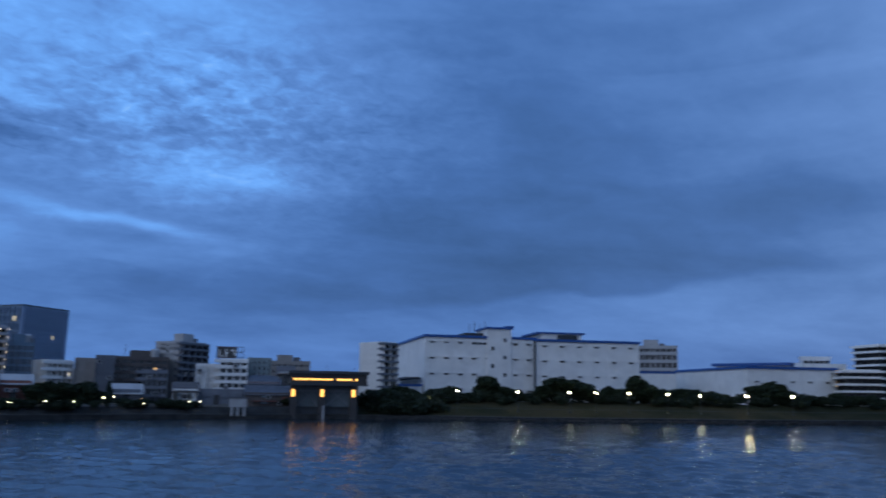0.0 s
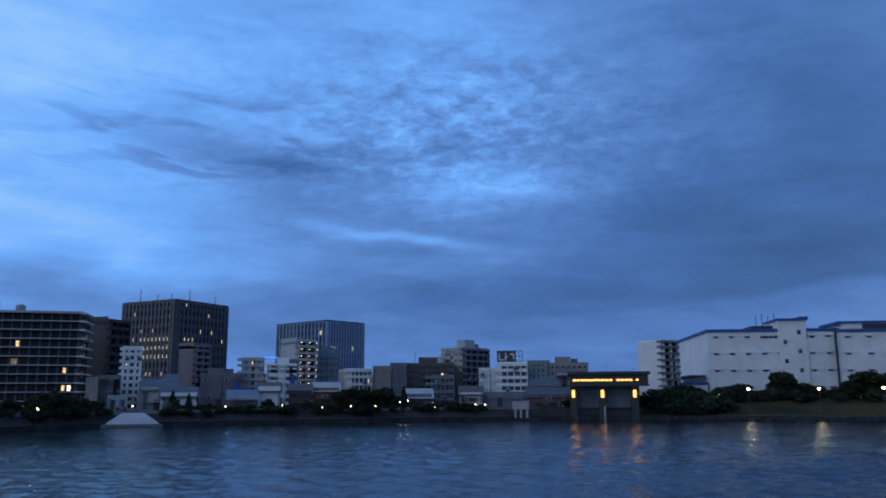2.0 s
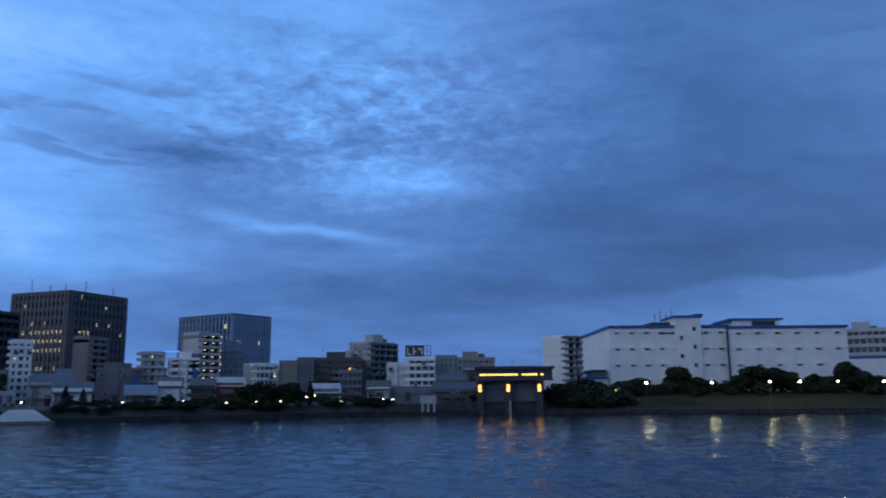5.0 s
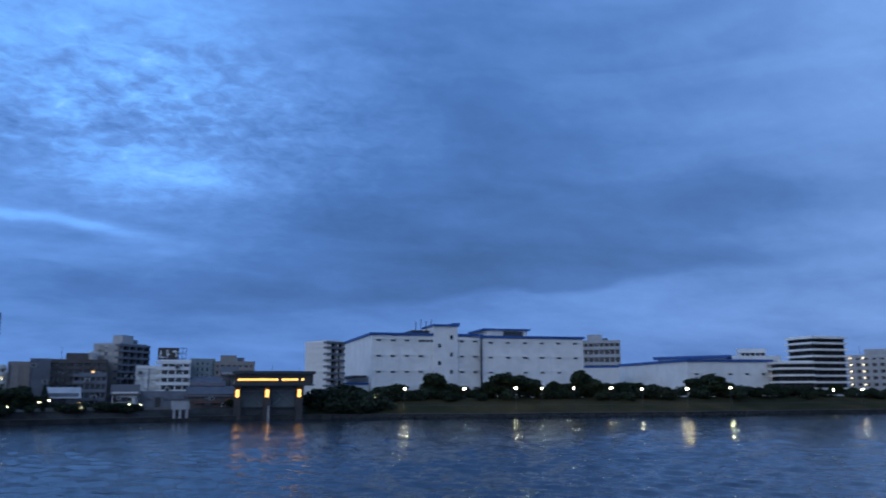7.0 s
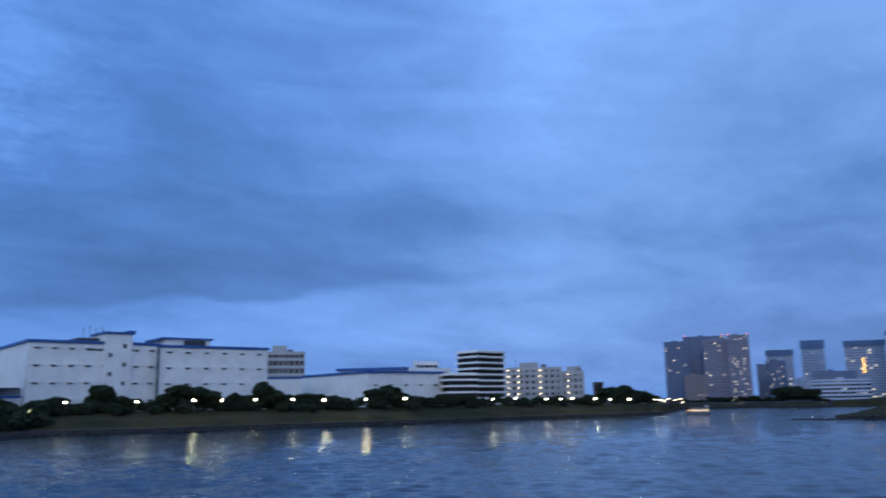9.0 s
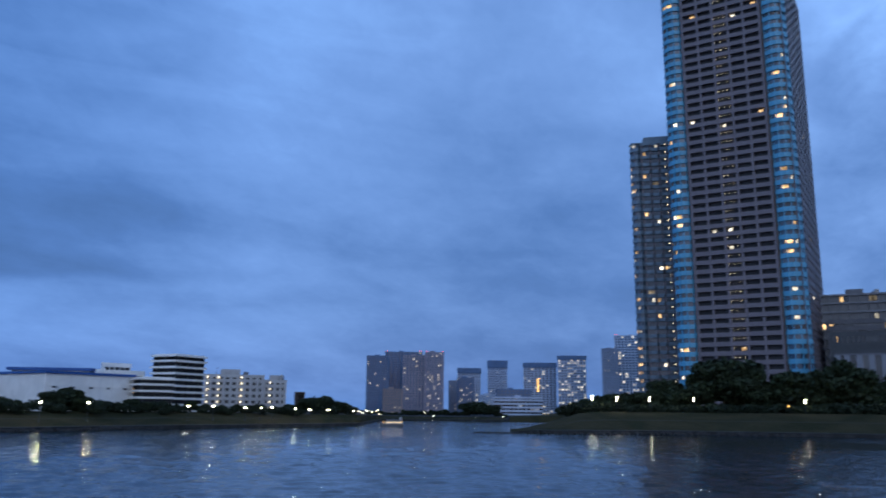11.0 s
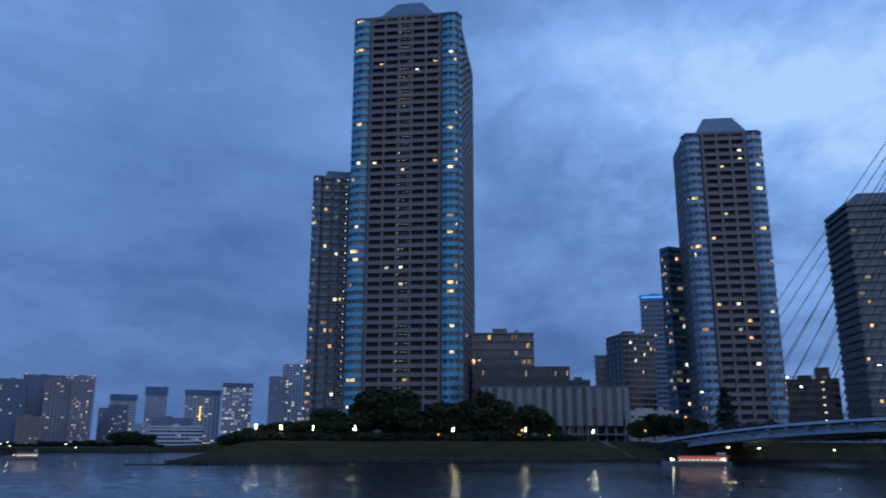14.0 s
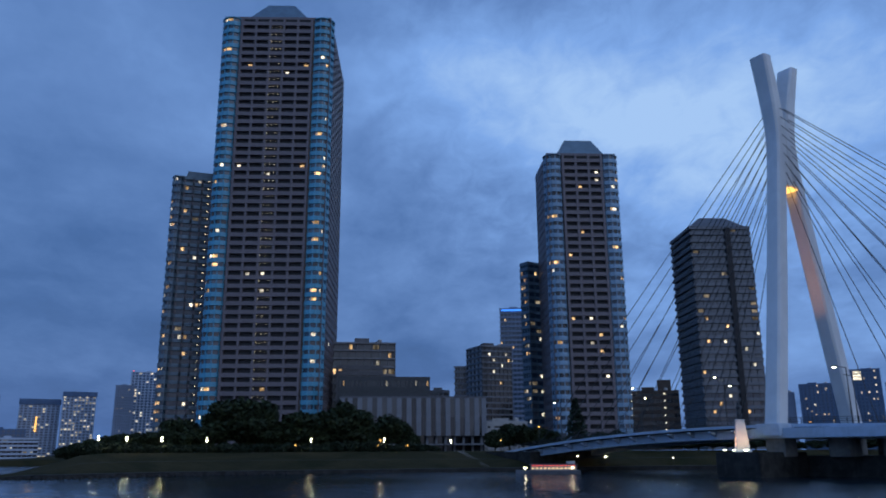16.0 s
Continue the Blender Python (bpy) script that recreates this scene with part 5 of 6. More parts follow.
# island point
for a, top, wide, dd in ((76.2, 0.7, 1.2, 36), (77.0, 0.95, 1.2, 36), (77.9, 1.15, 1.2, 36), (78.8, 1.3, 1.2, 36), (79.7, 1.35, 1.2, 38), (80.6, 1.4, 1.2, 38), (81.5, 1.6, 1.1, 40), (82.2, 2.3, 0.9, 44), (83.0, 1.5, 1.2, 38), (84.0, 1.8, 1.2, 38),
                         (85.2, 3.1, 1.0, 40), (86.3, 3.7, 1.1, 40), (87.4, 3.2, 1.0, 40), (88.5, 1.9, 1.2, 38), (89.6, 2.4, 1.1, 40), (90.6, 2.8, 1.1, 40), (91.6, 2.3, 1.1, 38), (92.7, 3.0, 1.0, 40), (93.4, 3.5, 0.9, 42), (94.4, 3.0, 1.0, 40),
                         (95.6, 2.0, 1.1, 38), (96.6, 2.6, 1.0, 40), (97.6, 2.1, 1.0, 40), (98.4, 1.2, 1.0, 38), (104.2, 1.5, 1.1, 44), (105.2, 1.9, 1.2, 50), (106.2, 1.8, 1.2, 50), (107.2, 1.6, 1.2, 50), (108.3, 1.4, 1.2, 50), (111.5, 1.3, 1.1, 50), (112.7, 1.4, 1.1, 50)):
    plant(BROAD, a, smooth(EDGE, a) + dd, top, wide=wide * 0.85)
plant(PINES, 109.9, 236, 3.5, own=7.0)
for k in range(44):
    a = 75.8 + k * 0.55
    plant(SHRUBS, a, smooth(EDGE, a) + rr.uniform(29, 33), size=rr.uniform(0.9, 1.6))
# far end of the channel
for k in range(40):
    a = 61.6 + k * 0.25
    plant(BROAD, a, smooth(EDGE, a) + 12 + rr.uniform(0, 20), -0.05 + (0.55 if 68.8 < a < 70.6 else 0.0) + rr.uniform(-0.2, 0.15), wide=1.15)


def park_lamp(tall, twin, light=LAMP):
    t = thing("park_lamp", (0, 0, -50), "lit park lamp on a dark post", "street lamp", "park lamps along the water")
    bm = bmesh.new()
    lathe(bm, ((0.12, -0.2), (0.09, 0.3), (0.05, 0.35), (0.045, tall)), 8)
    part("post", bm, STEEL, t)
    for z in ((tall, tall - 0.75) if twin else (tall,)):
        bm = bmesh.new()
        lathe(bm, ((0.06, z), (0.21, z + 0.05), (0.19, z + 0.14), (0.1, z + 0.27), (0.04, z + 0.34)), 10)
        globe = part("globe", bm, light, t, "glowing lamp globe")
        bm = bmesh.new()
        lathe(bm, ((0.12, z + 0.33), (0.05, z + 0.45)), 10)
        part("cap", bm, STEEL, globe)
    return t


SINGLE, TWIN, SMALL, FARLAMP = park_lamp(4.0, False), park_lamp(4.0, True), park_lamp(4.0, False, SOFTLAMP), park_lamp(4.0, False, SOFTLAMP)


def light_up(src, a, d, elev, size=1.0):
    z = ground_at(a, d)
    p = spot(a, d)
    s = (high(elev, d) - z) / 4.2
    if src.name not in used:
        used.add(src.name)
        ob = src
        ob.location = (p.x, p.y, z)
    else:
        ob = copy_thing(src, Matrix.Translation((p.x, p.y, z)))
    ob.scale = (size, size, s)


for a, e, s in ((16.2, 0.0, 0.9), (18.5, -0.21, 0.9), (20.51, 0.38, 1.25), (24.81, 0.36, 1.25), (28.48, 0.38, 1.35), (30.32, 0.37, 1.0), (32.55, 0.36, 0.8), (35.13, 0.34, 1.1), (37.28, 0.29, 1.1), (40.25, 0.27, 1.3), (43.06, 0.29, 1.2),
                (49.3, 0.13, 1.0), (50.95, 0.16, 1.2), (53.1, 0.07, 1.0), (54.1, 0.06, 1.0), (54.9, 0.09, 1.0), (56.5, 0.03, 1.1), (57.5, -0.02, 1.1), (58.8, -0.04, 1.2), (60.55, -0.1, 1.2)):
    light_up(SINGLE, a, smooth(EDGE, a) + 6.0, e, s * 0.85)
for a, e in ((-27.19, -0.68), (-21.55, -0.57), (-15.56, -0.64), (-11.72, -0.63), (-8.93, -0.75), (-6.93, -0.67), (-5.23, -0.69), (-3.47, -0.42), (-2.91, -0.31), (-1.0, -0.75), (2.6, -0.62), (1.9, -0.6)):
    light_up(SMALL, a, smooth(EDGE, a) + 2.6, e, 0.62)
for a, e in ((77.46, 1.19), (79.18, 1.12), (81.37, 1.09), (84.28, 1.09), (91.24, 1.0), (96.36, 0.98), (101.08, 0.87)):
    light_up(TWIN, a, smooth(EDGE, a) + 27, e - 0.08, 0.85)
for a, e in ((60.95, -0.1), (61.2, -0.22), (61.5, -0.05), (61.9, -0.15), (62.25, -0.05), (62.4, -0.3), (65.6, -0.18), (66.2, -0.4), (69.3, -0.45), (70.4, -0.5), (71.2, -0.4)):
    light_up(FARLAMP, a, smooth(EDGE, a) + 4, e, 1.25)


# dark planting behind the bridge
for k in range(26):
    a = 113.5 + k * 0.9
    plant(BROAD, a, smooth(EDGE, a) + 10 + rr.uniform(0, 15), 0.75 + rr.uniform(-0.25, 0.3), wide=1.5)
spit = thing("breakwater", spot(70.7, 168), "low dark stone breakwater off the point", "breakwater", "", -radians(70.7))
part("crest", box(-4.6, 4.4, -0.8, 1.2, -1.5, 0.22, 0.15), DARK_CONCRETE, spit)
part("toe", box(-5.2, 4.4, -1.4, -0.8, -1.5, 0.08, 0.06), DARK_CONCRETE, spit)

# ---- town bank fixtures ----
wall_bm = bmesh.new()
prev = None
for k in range(41):
    a = -29 + k * 0.85
    p, q = spot(a, smooth(EDGE, a) + 4.0), spot(a, smooth(EDGE, a) + 4.4)
    ring = [wall_bm.verts.new((*v.xy, z)) for v, z in ((p, 0.7), (p, 2.45 + 0.2 * math.sin(k * 2.1)), (q, 2.45 + 0.2 * math.sin(k * 2.1)), (q, 0.7))]
    if prev:
        for i in range(4):
            wall_bm.faces.new((prev[i], ring[i], ring[(i + 1) % 4], prev[(i + 1) % 4]))
    prev = ring
bmesh.ops.recalc_face_normals(wall_bm, faces=wall_bm.faces[:])
tagged(part("flood_wall", wall_bm, CONCRETE), "weathered concrete flood wall along the town bank", "wall", kind="structure")


def frame_at(name, a, d, z, label, category, group=""):
    """A thing at heading a whose x runs to the right across the line of sight and y away from the viewer."""
    p = spot(a, d)
    return thing(name, (p.x, p.y, z), label, category, group, -radians(a))


# pale slipway
slip = frame_at("slipway", -21.5, 131, 0.3, "pale concrete slipway with sloping sides", "slipway")
bm = bmesh.new()
lo = [bm.verts.new(p) for p in ((-4.2, 0, 0), (4.2, 0, 0), (4.2, 6, 0), (-4.2, 6, 0))]
hi = [bm.verts.new(p) for p in ((-1.7, 3, 1.75), (1.7, 3, 1.75), (1.7, 6, 1.75), (-1.7, 6, 1.75))]
for i in range(4):
    bm.faces.new((lo[i], lo[(i + 1) % 4], hi[(i + 1) % 4], hi[i]))
bm.faces.new(hi)
bm.faces.new(lo[::-1])
part("ramp", bm, OFFWHITE, slip)
part("kerb", box(-4.4, 4.4, -0.3, 0, -0.3, 0.2, 0.04), CONCRETE, slip)

# kiosk on legs
kiosk = frame_at("pump_house", 5.14, 146.3, -0.6, "small white pump house on concrete legs", "pump house")
part("cabin", box(-1.5, 1.5, 0, 3, 2.6, 4.2, 0.05), OFFWHITE, kiosk)
for x in (-1.2, -0.2, 0.9):
    part("leg", box(x, x + 0.4, 0.2, 0.6, -1.0, 2.6), OFFWHITE, kiosk)
part("quay", box(-3.2, 3.4, -0.6, 3.4, -1.5, 1.1, 0.05), DARK_CONCRETE, kiosk)
part("roof", box(-1.65, 1.65, -0.15, 3.15, 4.2, 4.35), ROOF, kiosk)

# floodgate
gate = frame_at("floodgate", 8.74, 151, 0.0, "dark floodgate with a lit gallery and amber lamps", "floodgate")
gw = 151 * math.tan(radians(13.85 - 8.74))
part("gallery", box(-0.3, gw + 0.4, -1, 5, 6.3, 8.2, 0.06), DARKBROWN, gate)
part("gallery_roof", box(-0.7, gw + 0.8, -1.5, 5.5, 8.2, 8.75, 0.08), STEEL, gate)
part("walkway", box(-0.6, gw + 0.6, -1.7, -1.0, 6.1, 6.35), STEEL, gate)
for x0, x1, n in ((0.3, 7.6, 10), (8.2, 11.2, 4), (11.7, 12.3, 1)):
    for k in range(n):
        s = (x1 - x0) / n
        part("gallery_window", box(x0 + k * s, x0 + (k + 0.8) * s, -1.06, -0.99, 7.05, 7.38), AMBER, gate, "amber lit gallery window")
for x in (0.3, 5.6, 11.4):
    part("pier", box(x - 0.6, x + 0.7, -0.8, 4, -1.5, 6.3, 0.05), DARKBROWN, gate)
    part("lamp", box(x - 0.28, x + 0.28, -1.05, -0.82, 4.05, 5.4, 0.04), AMBER, gate, "tall amber lamp")
for x0, x1 in ((1.0, 5.0), (6.3, 10.8)):
    part("gate_leaf", box(x0, x1, 0.6, 1.0, 2.2, 6.2, 0.03), GATESTEEL, gate, "grey-green steel gate leaf")
    for y0, y1 in ((2.4, 5.9), (5.9, 2.4)):
        bm = bmesh.new()
        tube(bm, (x0 + 0.1, 0.5, y0), (x1 - 0.1, 0.5, y1), 0.1, 0.1, 6)
        part("brace", bm, GREY, gate)
    part("beam", box(x0, x1, 0.3, 0.7, 5.0, 5.25), GREY, gate)
    part("recess", box(x0, x1, 1.2, 1.6, -1, 2.2), STEEL, gate)
post_t = frame_at("mooring_post", 11.0, 149.3, -1.0, "pale mooring post in the water", "post")
bm = bmesh.new()
lathe(bm, ((0.16, 0), (0.16, 3.4), (0.1, 3.5)), 10)
part("shaft", bm, OFFWHITE, post_t)

# roof billboard
bill = frame_at("billboard", 4.2, 165, high(2.18, 165) + 0.4, "dark red roof billboard with white lettering and a steel truss", "billboard")
part("panel", box(-2.0, 1.9, 0, 0.25, 0.25, 2.4, 0.03), DARKBROWN, bill)
part("border", box(-2.08, 1.98, 0.02, 0.2, 0.17, 0.25), RUST, bill)
part("border", box(-2.08, 1.98, 0.02, 0.2, 2.4, 2.48), RUST, bill)
for k, (x, w, z, h) in enumerate(((-1.6, 0.9, 0.5, 0.2), (-1.6, 0.2, 0.5, 1.4), (-0.35, 0.22, 0.45, 1.6), (-0.2, 0.5, 1.1, 0.2), (0.6, 1.0, 1.6, 0.2), (1.35, 0.22, 0.7, 1.0), (1.0, 0.22, 1.7, 0.35))):
    part("lettering", box(x, x + w, -0.05, 0, z, z + h), WHITE, bill)
for x in (-1.9, -0.6, 0.7, 1.8, 2.5, 3.2):
    part("truss_post", box(x, x + 0.1, 0.3, 0.4, 0, 2.5), STEEL, bill)
for z in (0.3, 1.3, 2.4):
    part("truss_rail", box(-1.9, 3.3, 0.3, 0.4, z, z + 0.1), STEEL, bill)
neon = frame_at("roof_sign", -12.7, 171, high(2.55, 171), "thin blue neon roof sign", "sign")
part("tube", box(-1.6, 1.6, -0.1, 0.1, 0.4, 0.65, 0.04), SIGNBLUE, neon)
part("stand", box(-1.5, -1.4, -0.05, 0.05, -3.5, 0.5), STEEL, neon)
part("stand", box(1.4, 1.5, -0.05, 0.05, -3.5, 0.5), STEEL, neon)
# aerials on the brown office tower
for k, (a, h) in enumerate(((-21.5, 3.4), (-20.4, 2.0), (-19.5, 2.4), (-18.3, 3.6), (-16.6, 2.0))):
    m = frame_at("aerial", a, 236, high(6.5, 225) - 0.2, "thin roof aerial on the office tower", "aerial", "roof aerials")
    part("mast", box(-0.09, 0.09, -0.09, 0.09, 0, h + 1.2), STEEL, m)

# steps down the island bank
steps = frame_at("bank_steps", 102.5, smooth(EDGE, 102.5) + 3, 0.8, "pale concrete steps down the grass bank", "steps")
for k in range(16):
    part("step", box(-3.4 + 0.42 * k - 0.25, -3.4 + 0.42 * k + 1.3, 20 - 1.25 * k, 21.3 - 1.25 * k, -0.6, 3.9 - 0.235 * k), CONCRETE, steps, at=(0, 0, 0))
for a, e in ((95.9, 0.4), (96.1, 0.75), (90.2, 0.45), (104.6, 0.7), (107.3, 1.6), (98.0, 0.4)):
    glowb = frame_at("garden_lamp", a, smooth(EDGE, a) + 29, ground_at(a, smooth(EDGE, a) + 29), "small amber garden lamp among the trees", "garden lamp", "amber garden lamps")
    hh = high(e, smooth(EDGE, a) + 29) - glowb.location.z
    part("post", box(-0.05, 0.05, -0.05, 0.05, -0.1, hh), STEEL, glowb)
    part("lantern", box(-0.2, 0.2, -0.2, 0.2, hh, hh + 0.35, 0.05), AMBER, glowb, "amber lantern")

# ---- bridge ----
BASE, ALONG, ACROSS = Vector((125.9, -81.6, 0)), Vector((0.9205, 0.3907, 0)), Vector((0.3907, -0.9205, 0))
bridge = thing("cable_stayed_bridge", BASE, "pale cable-stayed bridge with a forked pylon", "bridge", "", math.atan2(0.3907, 0.9205))
# local x runs to the island, local -y across the deck away from the viewer


def deck_z(q):
    return 8.75 - 0.0008 * (q - 4) ** 2


def sweep(sections):
    """Skin over a row of four-cornered sections."""
    bm = bmesh.new()
    rings = [[bm.verts.new(p) for p in s] for s in sections]
    for a, b in zip(rings, rings[1:]):
        for i in range(len(a)):
            j = (i + 1) % len(a)
            bm.faces.new((a[i], a[j], b[j], b[i]))
    bm.faces.new(rings[0][::-1])
    bm.faces.new(rings[-1])
    bmesh.ops.recalc_face_normals(bm, faces=bm.faces[:])
    return bm


QS = [-95 + 5 * k for k in range(36)]
part("deck", sweep([[(q, -2, deck_z(q) - 0.15), (q, -21.5, deck_z(q) - 0.15), (q, -21.5, deck_z(q) - 0.7), (q, -2, deck_z(q) - 0.7)] for q in QS]), ASPHALT, bridge)
for y0, y1 in ((-1.2, -2.0), (-21.5, -22.3)):
    part("fascia", sweep([[(q, y0, deck_z(q)), (q, y1, deck_z(q)), (q, y1, deck_z(q) - 0.5), (q, y0, deck_z(q) - 0.5)] for q in QS]), BRIDGEBLUE, bridge, "pale blue painted deck edge")
for y0, y1 in ((-3.0, -3.8), (-19.6, -20.4)):
    part("girder", sweep([[(q, y0, deck_z(q) - 0.7), (q, y1, deck_z(q) - 0.7), (q, y1, deck_z(q) - 2.3), (q, y0, deck_z(q) - 2.3)] for q in QS]), BRIDGEBLUE, bridge)
bracket = mesh_of(sweep([[(-0.2, -1.25, -0.75), (-0.2, -3.1, -0.75), (-0.2, -3.1, -1.9), (-0.2, -1.25, -1.0)], [(0.2, -1.25, -0.75), (0.2, -3.1, -0.75), (0.2, -3.1, -1.9), (0.2, -1.25, -1.0)]]), "bracket", BRIDGEBLUE)
for k in range(33):
    part("bracket", bracket, None, bridge, at=(-90 + 5 * k, 0, deck_z(-90 + 5 * k)))
rail_post = mesh_of(box(-0.05, 0.05, -0.05, 0.05, 0, 1.1), "rail_post", STEEL)
for k in range(84):
    q = -90 + 2 * k
    part("rail_post", rail_post, None, bridge, at=(q, -1.4, deck_z(q)))
for z in (0.45, 0.8, 1.1):
    part("handrail", sweep([[(q, -1.36, deck_z(q) + z), (q, -1.44, deck_z(q) + z), (q, -1.44, deck_z(q) + z - 0.07), (q, -1.36, deck_z(q) + z - 0.07)] for q in QS]), STEEL, bridge)
# pylon legs: offset across the deck, height, width along the deck, depth
NEAR = ((0.2, 8.6, 2.9, 3.0), (4.4, 30, 2.8, 2.9), (8.3, 52, 2.8, 2.8), (10.0, 63, 2.9, 2.8), (9.6, 71, 3.2, 2.8), (8.0, 80.5, 3.5, 2.4))
FARLEG = ((23.8, 8.6, 2.9, 3.0), (19.2, 30, 2.8, 2.9), (14.6, 52, 2.8, 2.8), (13.2, 61, 2.9, 2.8), (14.0, 69, 3.1, 2.8), (17.0, 80.0, 3.4, 2.4))


def leg(points):
    fine_pts = []
    for i in range(len(points) - 1):
        p0, p1, p2, p3 = [np.array(points[max(0, min(len(points) - 1, j))]) for j in (i - 1, i, i + 1, i + 2)]
        for k in range(5):
            t = k / 5
            fine_pts.append(0.5 * (2 * p1 + (p2 - p0) * t + (2 * p0 - 5 * p1 + 4 * p2 - p3) * t * t + (3 * p1 - p0 - 3 * p2 + p3) * t ** 3))
    fine_pts.append(np.array(points[-1]))
    secs = []
    for s, z, w, dp in fine_pts:
        c = 0.35
        secs.append([(-w / 2 + c, -s + dp / 2, z), (w / 2 - c, -s + dp / 2, z), (w / 2, -s + dp / 2 - c, z), (w / 2, -s - dp / 2 + c, z), (w / 2 - c, -s - dp / 2, z), (-w / 2 + c, -s - dp / 2, z), (-w / 2, -s - dp / 2 + c, z), (-w / 2, -s + dp / 2 - c, z)])
    return sweep(secs)


part("pylon_leg", leg(NEAR), PYLON, bridge, "pale grey near pylon leg")
part("pylon_leg", leg(FARLEG), PYLON, bridge, "pale grey far pylon leg lit amber")
part("cross_head", box(-1.0, 1.0, -13.4, -9.6, 53.5, 68, 0.2), PYLON, bridge)
part("amber_strip", box(-1.3, 1.3, -13.2, -10.6, 53.0, 53.35), AMBER, bridge, "amber strip light")
w_of = lambda q, s, z: BASE + ALONG * q + ACROSS * s + Vector((0, 0, z))
up = bpy.data.lights.new("pylon_uplight", "SPOT")
up.energy, up.color, up.spot_size, up.spot_blend, up.shadow_soft_size = 21000, (1.0, 0.42, 0.13), radians(34), 1.0, 0.3
upl = new("pylon_uplight", up)
upl.matrix_world = look(w_of(0, 10.5, 9.6), w_of(0, 14.6, 50.0))
fl = thing("floodlight", w_of(0, 10.5, 8.6), "amber floodlight on the deck aimed at the pylon", "floodlight", "", math.atan2(0.3907, 0.9205))
part("housing", box(-0.4, 0.4, -0.3, 0.3, 0, 0.6, 0.05), STEEL, fl)
part("lens", box(-0.3, 0.3, -0.22, 0.22, 0.6, 0.66), AMBER, fl, "glowing amber lens")
for sgn in (1, -1):
    for k in range(9):
        top = 70.2 - 1.85 * k
        q = sgn * (66 - 6.2 * k)
        for y in (-2.6, -20.9):
            bm = bmesh.new()
            tube(bm, (sgn * 0.9, -11.4 + (1.2 if y > -10 else -1.2), top), (q, y, deck_z(q) + 0.1), 0.075, 0.075, 5)
            part("stay_cable", bm, STEEL, bridge)
anchor = mesh_of(box(-0.25, 0.25, -0.25, 0.25, -0.2, 0.2, 0.05), "anchor", STEEL)
for k in range(9):
    for sgn in (1, -1):
        part("anchor", anchor, None, bridge, at=(sgn * 1.0, -9.5, 70.2 - 1.85 * k))
# piers in the river
part("caisson", box(-1.5, 7.2, -6, 7.5, -3, 4.1, 0.15), DARK_CONCRETE, bridge)
part("caisson", box(-26, 6, -30, -6.2, -3, 3.4, 0.15), DARK_CONCRETE, bridge)
for q, s in ((0, 1), (0, 23), (-9, 5), (-18, 5), (-9, 20)):
    part("pier_column", box(q - 1.8, q + 1.8, -s - 1.8, -s + 1.8, 3.3, deck_z(q) - 0.7, 0.12), CONCRETE, bridge)
part("pier_head", box(-22, 4, -24, 1.5, deck_z(0) - 2.4, deck_z(0) - 0.72, 0.1), BRIDGEBLUE, bridge)
part("pylon_foot", box(-2.2, 2.2, -2.4, 2.6, deck_z(0) - 2.0, deck_z(0) + 0.05, 0.1), BRIDGEBLUE, bridge)
part("abutment", box(66, 84, -24, 0, 0, deck_z(72) - 0.7, 0.1), DARK_CONCRETE, bridge)


def street_lamp(q, s, sgn):
    p = w_of(q, s, deck_z(q))
    t = thing("street_lamp", p, "tall bridge street lamp with a curved arm", "street lamp", "street lamps on the bridge", math.atan2(0.3907, 0.9205))
    bm = bmesh.new()
    tube(bm, (0, 0, 0), (0, 0, 9), 0.13, 0.08, 8)
    part("post", bm, STEEL, t)
    bm = bmesh.new()
    tube(bm, (0, 0, 8.95), (1.9, 0, 9.35), 0.07, 0.05, 6)
    arm = part("arm", bm, STEEL, t)
    part("lamp_head", box(1.5, 2.4, -0.17, 0.17, 9.25, 9.45, 0.04), STEEL, arm)
    part("lamp_glass", box(1.8, 2.2, -0.1, 0.1, 9.12, 9.24, 0.03), LAMP, arm, "glowing lamp glass")


for q in (58, 33, 12, -12, -33):
    street_lamp(q, 3.0, 1)
for q in (46, 22, -3, -24):
    street_lamp(q, 20.8, 1)
# floodlit pedestal with a plain dark statue
ped = thing("statue_pedestal", w_of(4.2, -4, 4.1), "floodlit white stone pedestal", "pedestal", "", math.atan2(0.3907, 0.9205))
bm = bmesh.new()
lathe(bm, ((1.9, 0), (1.85, 0.3), (1.6, 0.4), (0.95, 5.2), (1.05, 5.3), (1.05, 5.5)), 4)
part("shaft", bm, WHITE, ped)
bm = bmesh.new()
lathe(bm, ((0.3, 0), (0.42, 0.9), (0.3, 1.7), (0.42, 2.1), (0.2, 2.5), (0.24, 2.8), (0.05, 3.05)), 9)
st = new("statue", mesh_of(bm, "statue", STEEL))
st.location = w_of(4.2, -4, 9.6)
tagged(st, "dark bronze standing statue on the pedestal", "statue")
for q, s in ((6.2, -6.3), (1.6, -6.6), (6.6, -3.0)):
    f = thing("floodlight", w_of(q, s, 4.1), "small floodlight aimed at the pedestal", "floodlight", "pedestal floodlights")
    part("housing", box(-0.25, 0.25, -0.25, 0.25, 0, 0.3, 0.04), STEEL, f)
    part("lens", box(-0.2, 0.2, -0.2, 0.2, 0.3, 0.4, 0.02), LAMP, f, "glowing lens")
    lt = bpy.data.lights.new("floodlight_beam", "SPOT")
    lt.energy, lt.color, lt.spot_size, lt.spot_blend, lt.shadow_soft_size = 420, (1.0, 0.52, 0.2), radians(60), 0.7, 0.15
    lo_ = new("floodlight_beam", lt)
    lo_.matrix_world = look(w_of(q, s, 4.6), w_of(4.2, -4, 7.0))
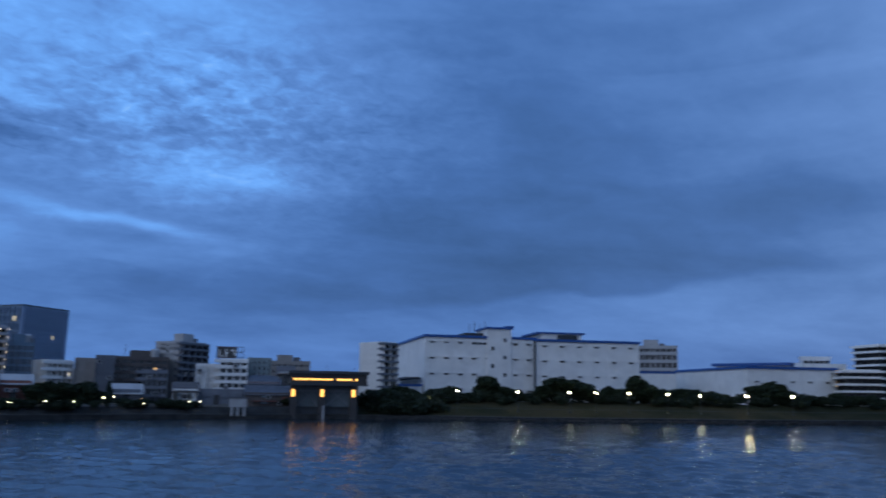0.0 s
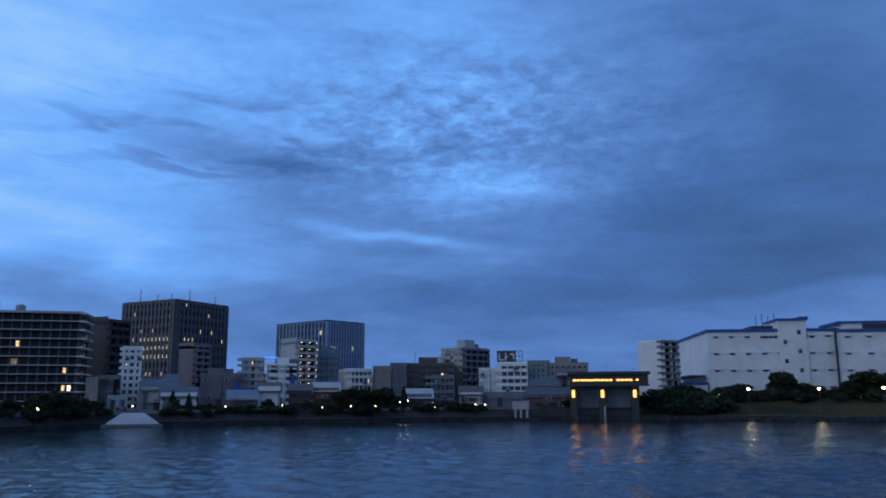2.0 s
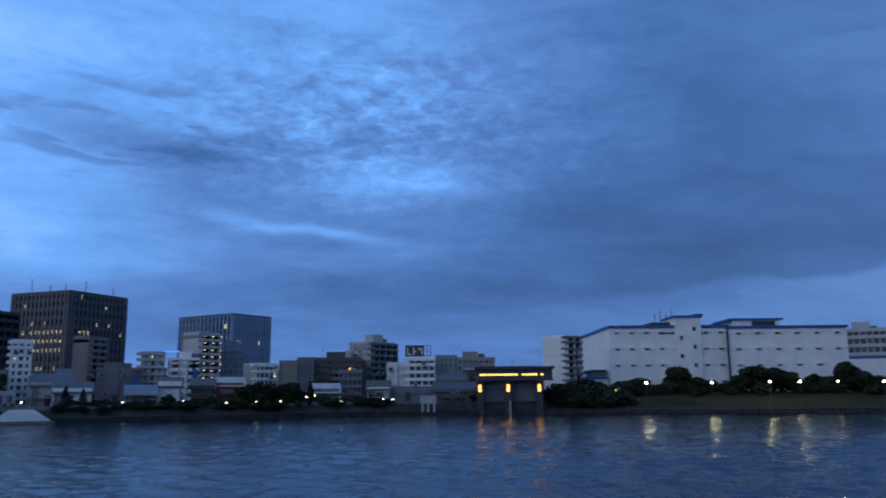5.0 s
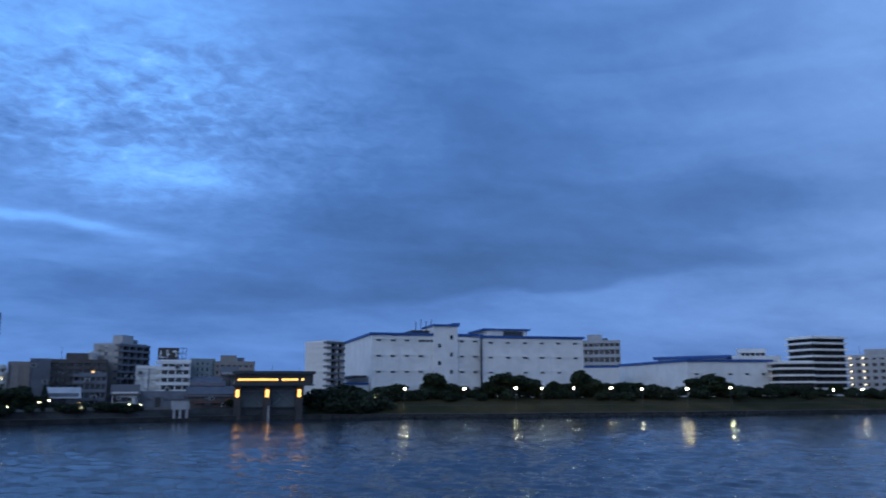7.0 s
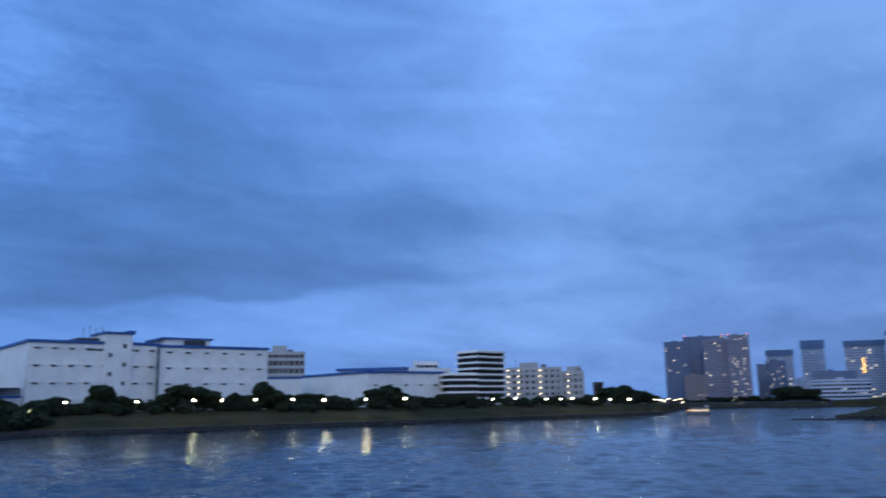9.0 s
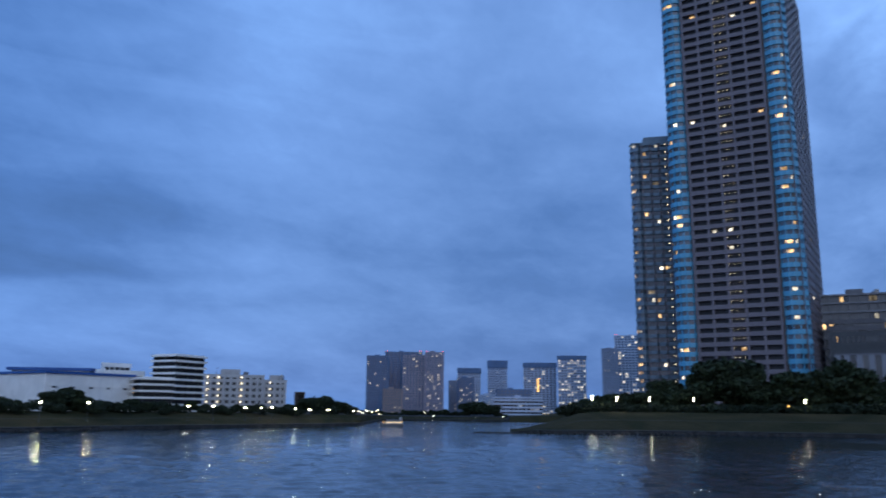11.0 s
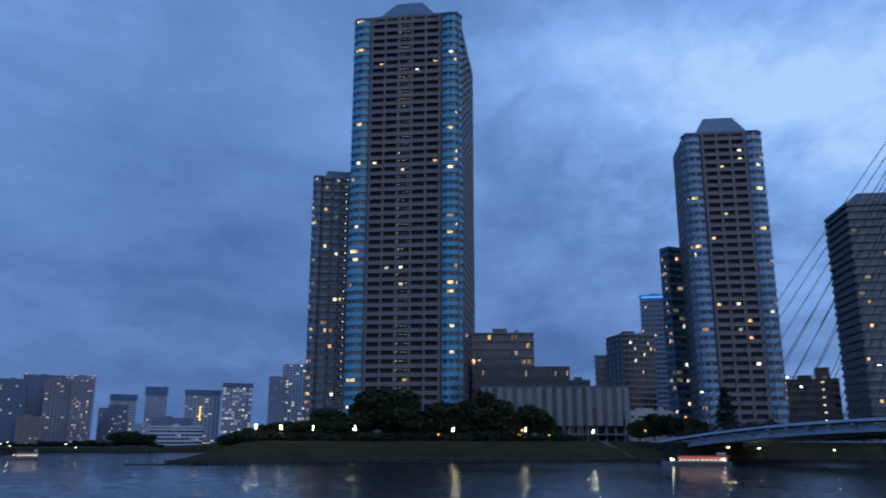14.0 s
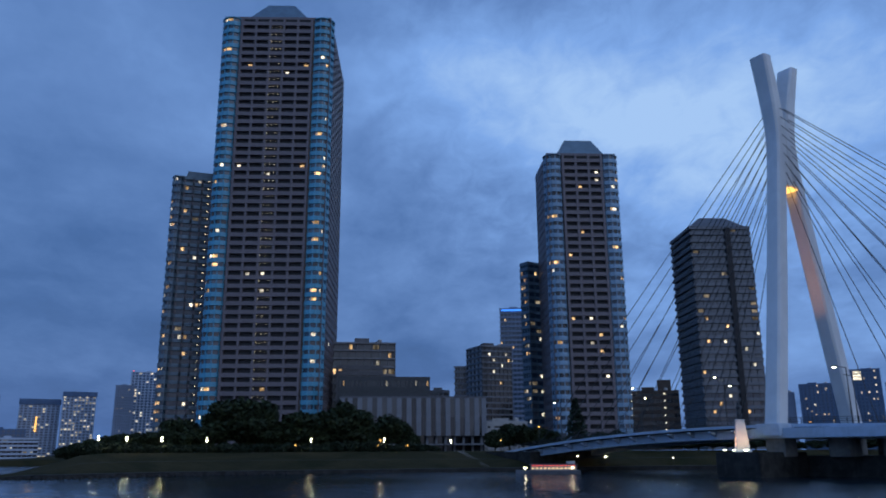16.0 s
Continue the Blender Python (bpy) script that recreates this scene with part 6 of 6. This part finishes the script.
# marker lights under the bridge
for a, e, d in ((119.2, -0.35, 215), (116.3, -0.5, 205), (111.8, -0.4, 203), (109.9, -0.35, 201)):
    light_up(SINGLE, a, smooth(EDGE, a) + 2.5, e, 0.7)


# rounded stones along the foot of the warehouse bank and the point
stone = bmesh.new()
bmesh.ops.create_icosphere(stone, subdivisions=1, radius=0.5)
for v in stone.verts:
    v.co += Vector((noise.noise(v.co * 2.0), noise.noise(v.co * 2.0 + Vector((5, 0, 0))), 0)) * 0.16
STONES = mesh_of(stone, "stone", DARK_CONCRETE)
toe = thing("stone_footing", (0, 0, 0), "dark rounded stones along the foot of the bank", "stones")
for k in range(150):
    a = 15 + k * 0.29 if k < 110 else 72.2 + (k - 110) * 0.45
    p = spot(a + rr.uniform(-0.1, 0.1), smooth(EDGE, a) - rr.uniform(-0.1, 0.5))
    o = part("stone", STONES, None, toe, at=(p.x, p.y, rr.uniform(-0.05, 0.25)))
    o.scale = (rr.uniform(0.8, 1.7), rr.uniform(0.8, 1.7), rr.uniform(0.6, 1.1))
    o.rotation_euler = (0, 0, rr.uniform(0, 6))

# ---- boats ----
def tour_boat(a, d, length, swing, label, lit, lanterns=True, lamp=LAMP):
    p = spot(a, d)
    b = thing("tour_boat", (p.x, p.y, 0), label, "boat", "", -radians(a) + swing)
    n, secs = 9, []
    for k in range(n):
        t = k / (n - 1)
        x = -length / 2 + length * t
        w = 1.9 * (1 - max(0, (0.35 - t) / 0.35) ** 2 * 0.95)
        sheer = 0.95 + 0.8 * max(0, 0.3 - t) ** 1.2
        secs.append([(x, -w, sheer), (x, w, sheer), (x, w * 0.75, -0.4), (x, -w * 0.75, -0.4)])
    part("hull", sweep(secs), GREY, b)
    cabin = part("cabin", box(-length * 0.26, length * 0.44, -1.6, 1.6, 0.9, 2.2, 0.08), OFFWHITE, b)
    part("roof", box(-length * 0.28, length * 0.46, -1.85, 1.85, 2.3, 2.5, 0.05), ROOF, b)
    k = 11
    for i in range(k):
        x = -length * 0.25 + i * length * 0.69 / k
        part("cabin_window", box(x, x + length * 0.035, -1.66, -1.59, 1.3, 1.7), lit, cabin, "lit cabin window")
        if lanterns:
            part("lantern", box(x, x + length * 0.045, -1.95, -1.8, 2.1, 2.24, 0.03), REDLAMP, b, "red lantern")
    part("bow_lamp", box(-length * 0.37, -length * 0.33, -1.0, -0.6, 1.35, 1.8, 0.05), lamp, b, "glowing bow lamp")
    part("stern_lamp", box(length * 0.37, length * 0.39, -1.9, -1.75, 1.4, 1.8, 0.04), lamp, b, "glowing stern lamp")
    b.scale = (1, 1, 0.78)
    part("wheelhouse", box(length * 0.3, length * 0.42, -1.2, 1.2, 2.5, 3.2, 0.06), OFFWHITE, b)
    return b


BOATLIT = glowing("lit_boat_cabin", (1.0, 0.75, 0.4), 1.1, False, True)
tour_boat(107.8, 165, 12.8, 0.05, "lit river tour boat with red lanterns", BOATLIT, True, SOFTLAMP)
tour_boat(63.3, 222, 6.5, 0.0, "small lit excursion boat on the river", BOATLIT, False, AMBER)
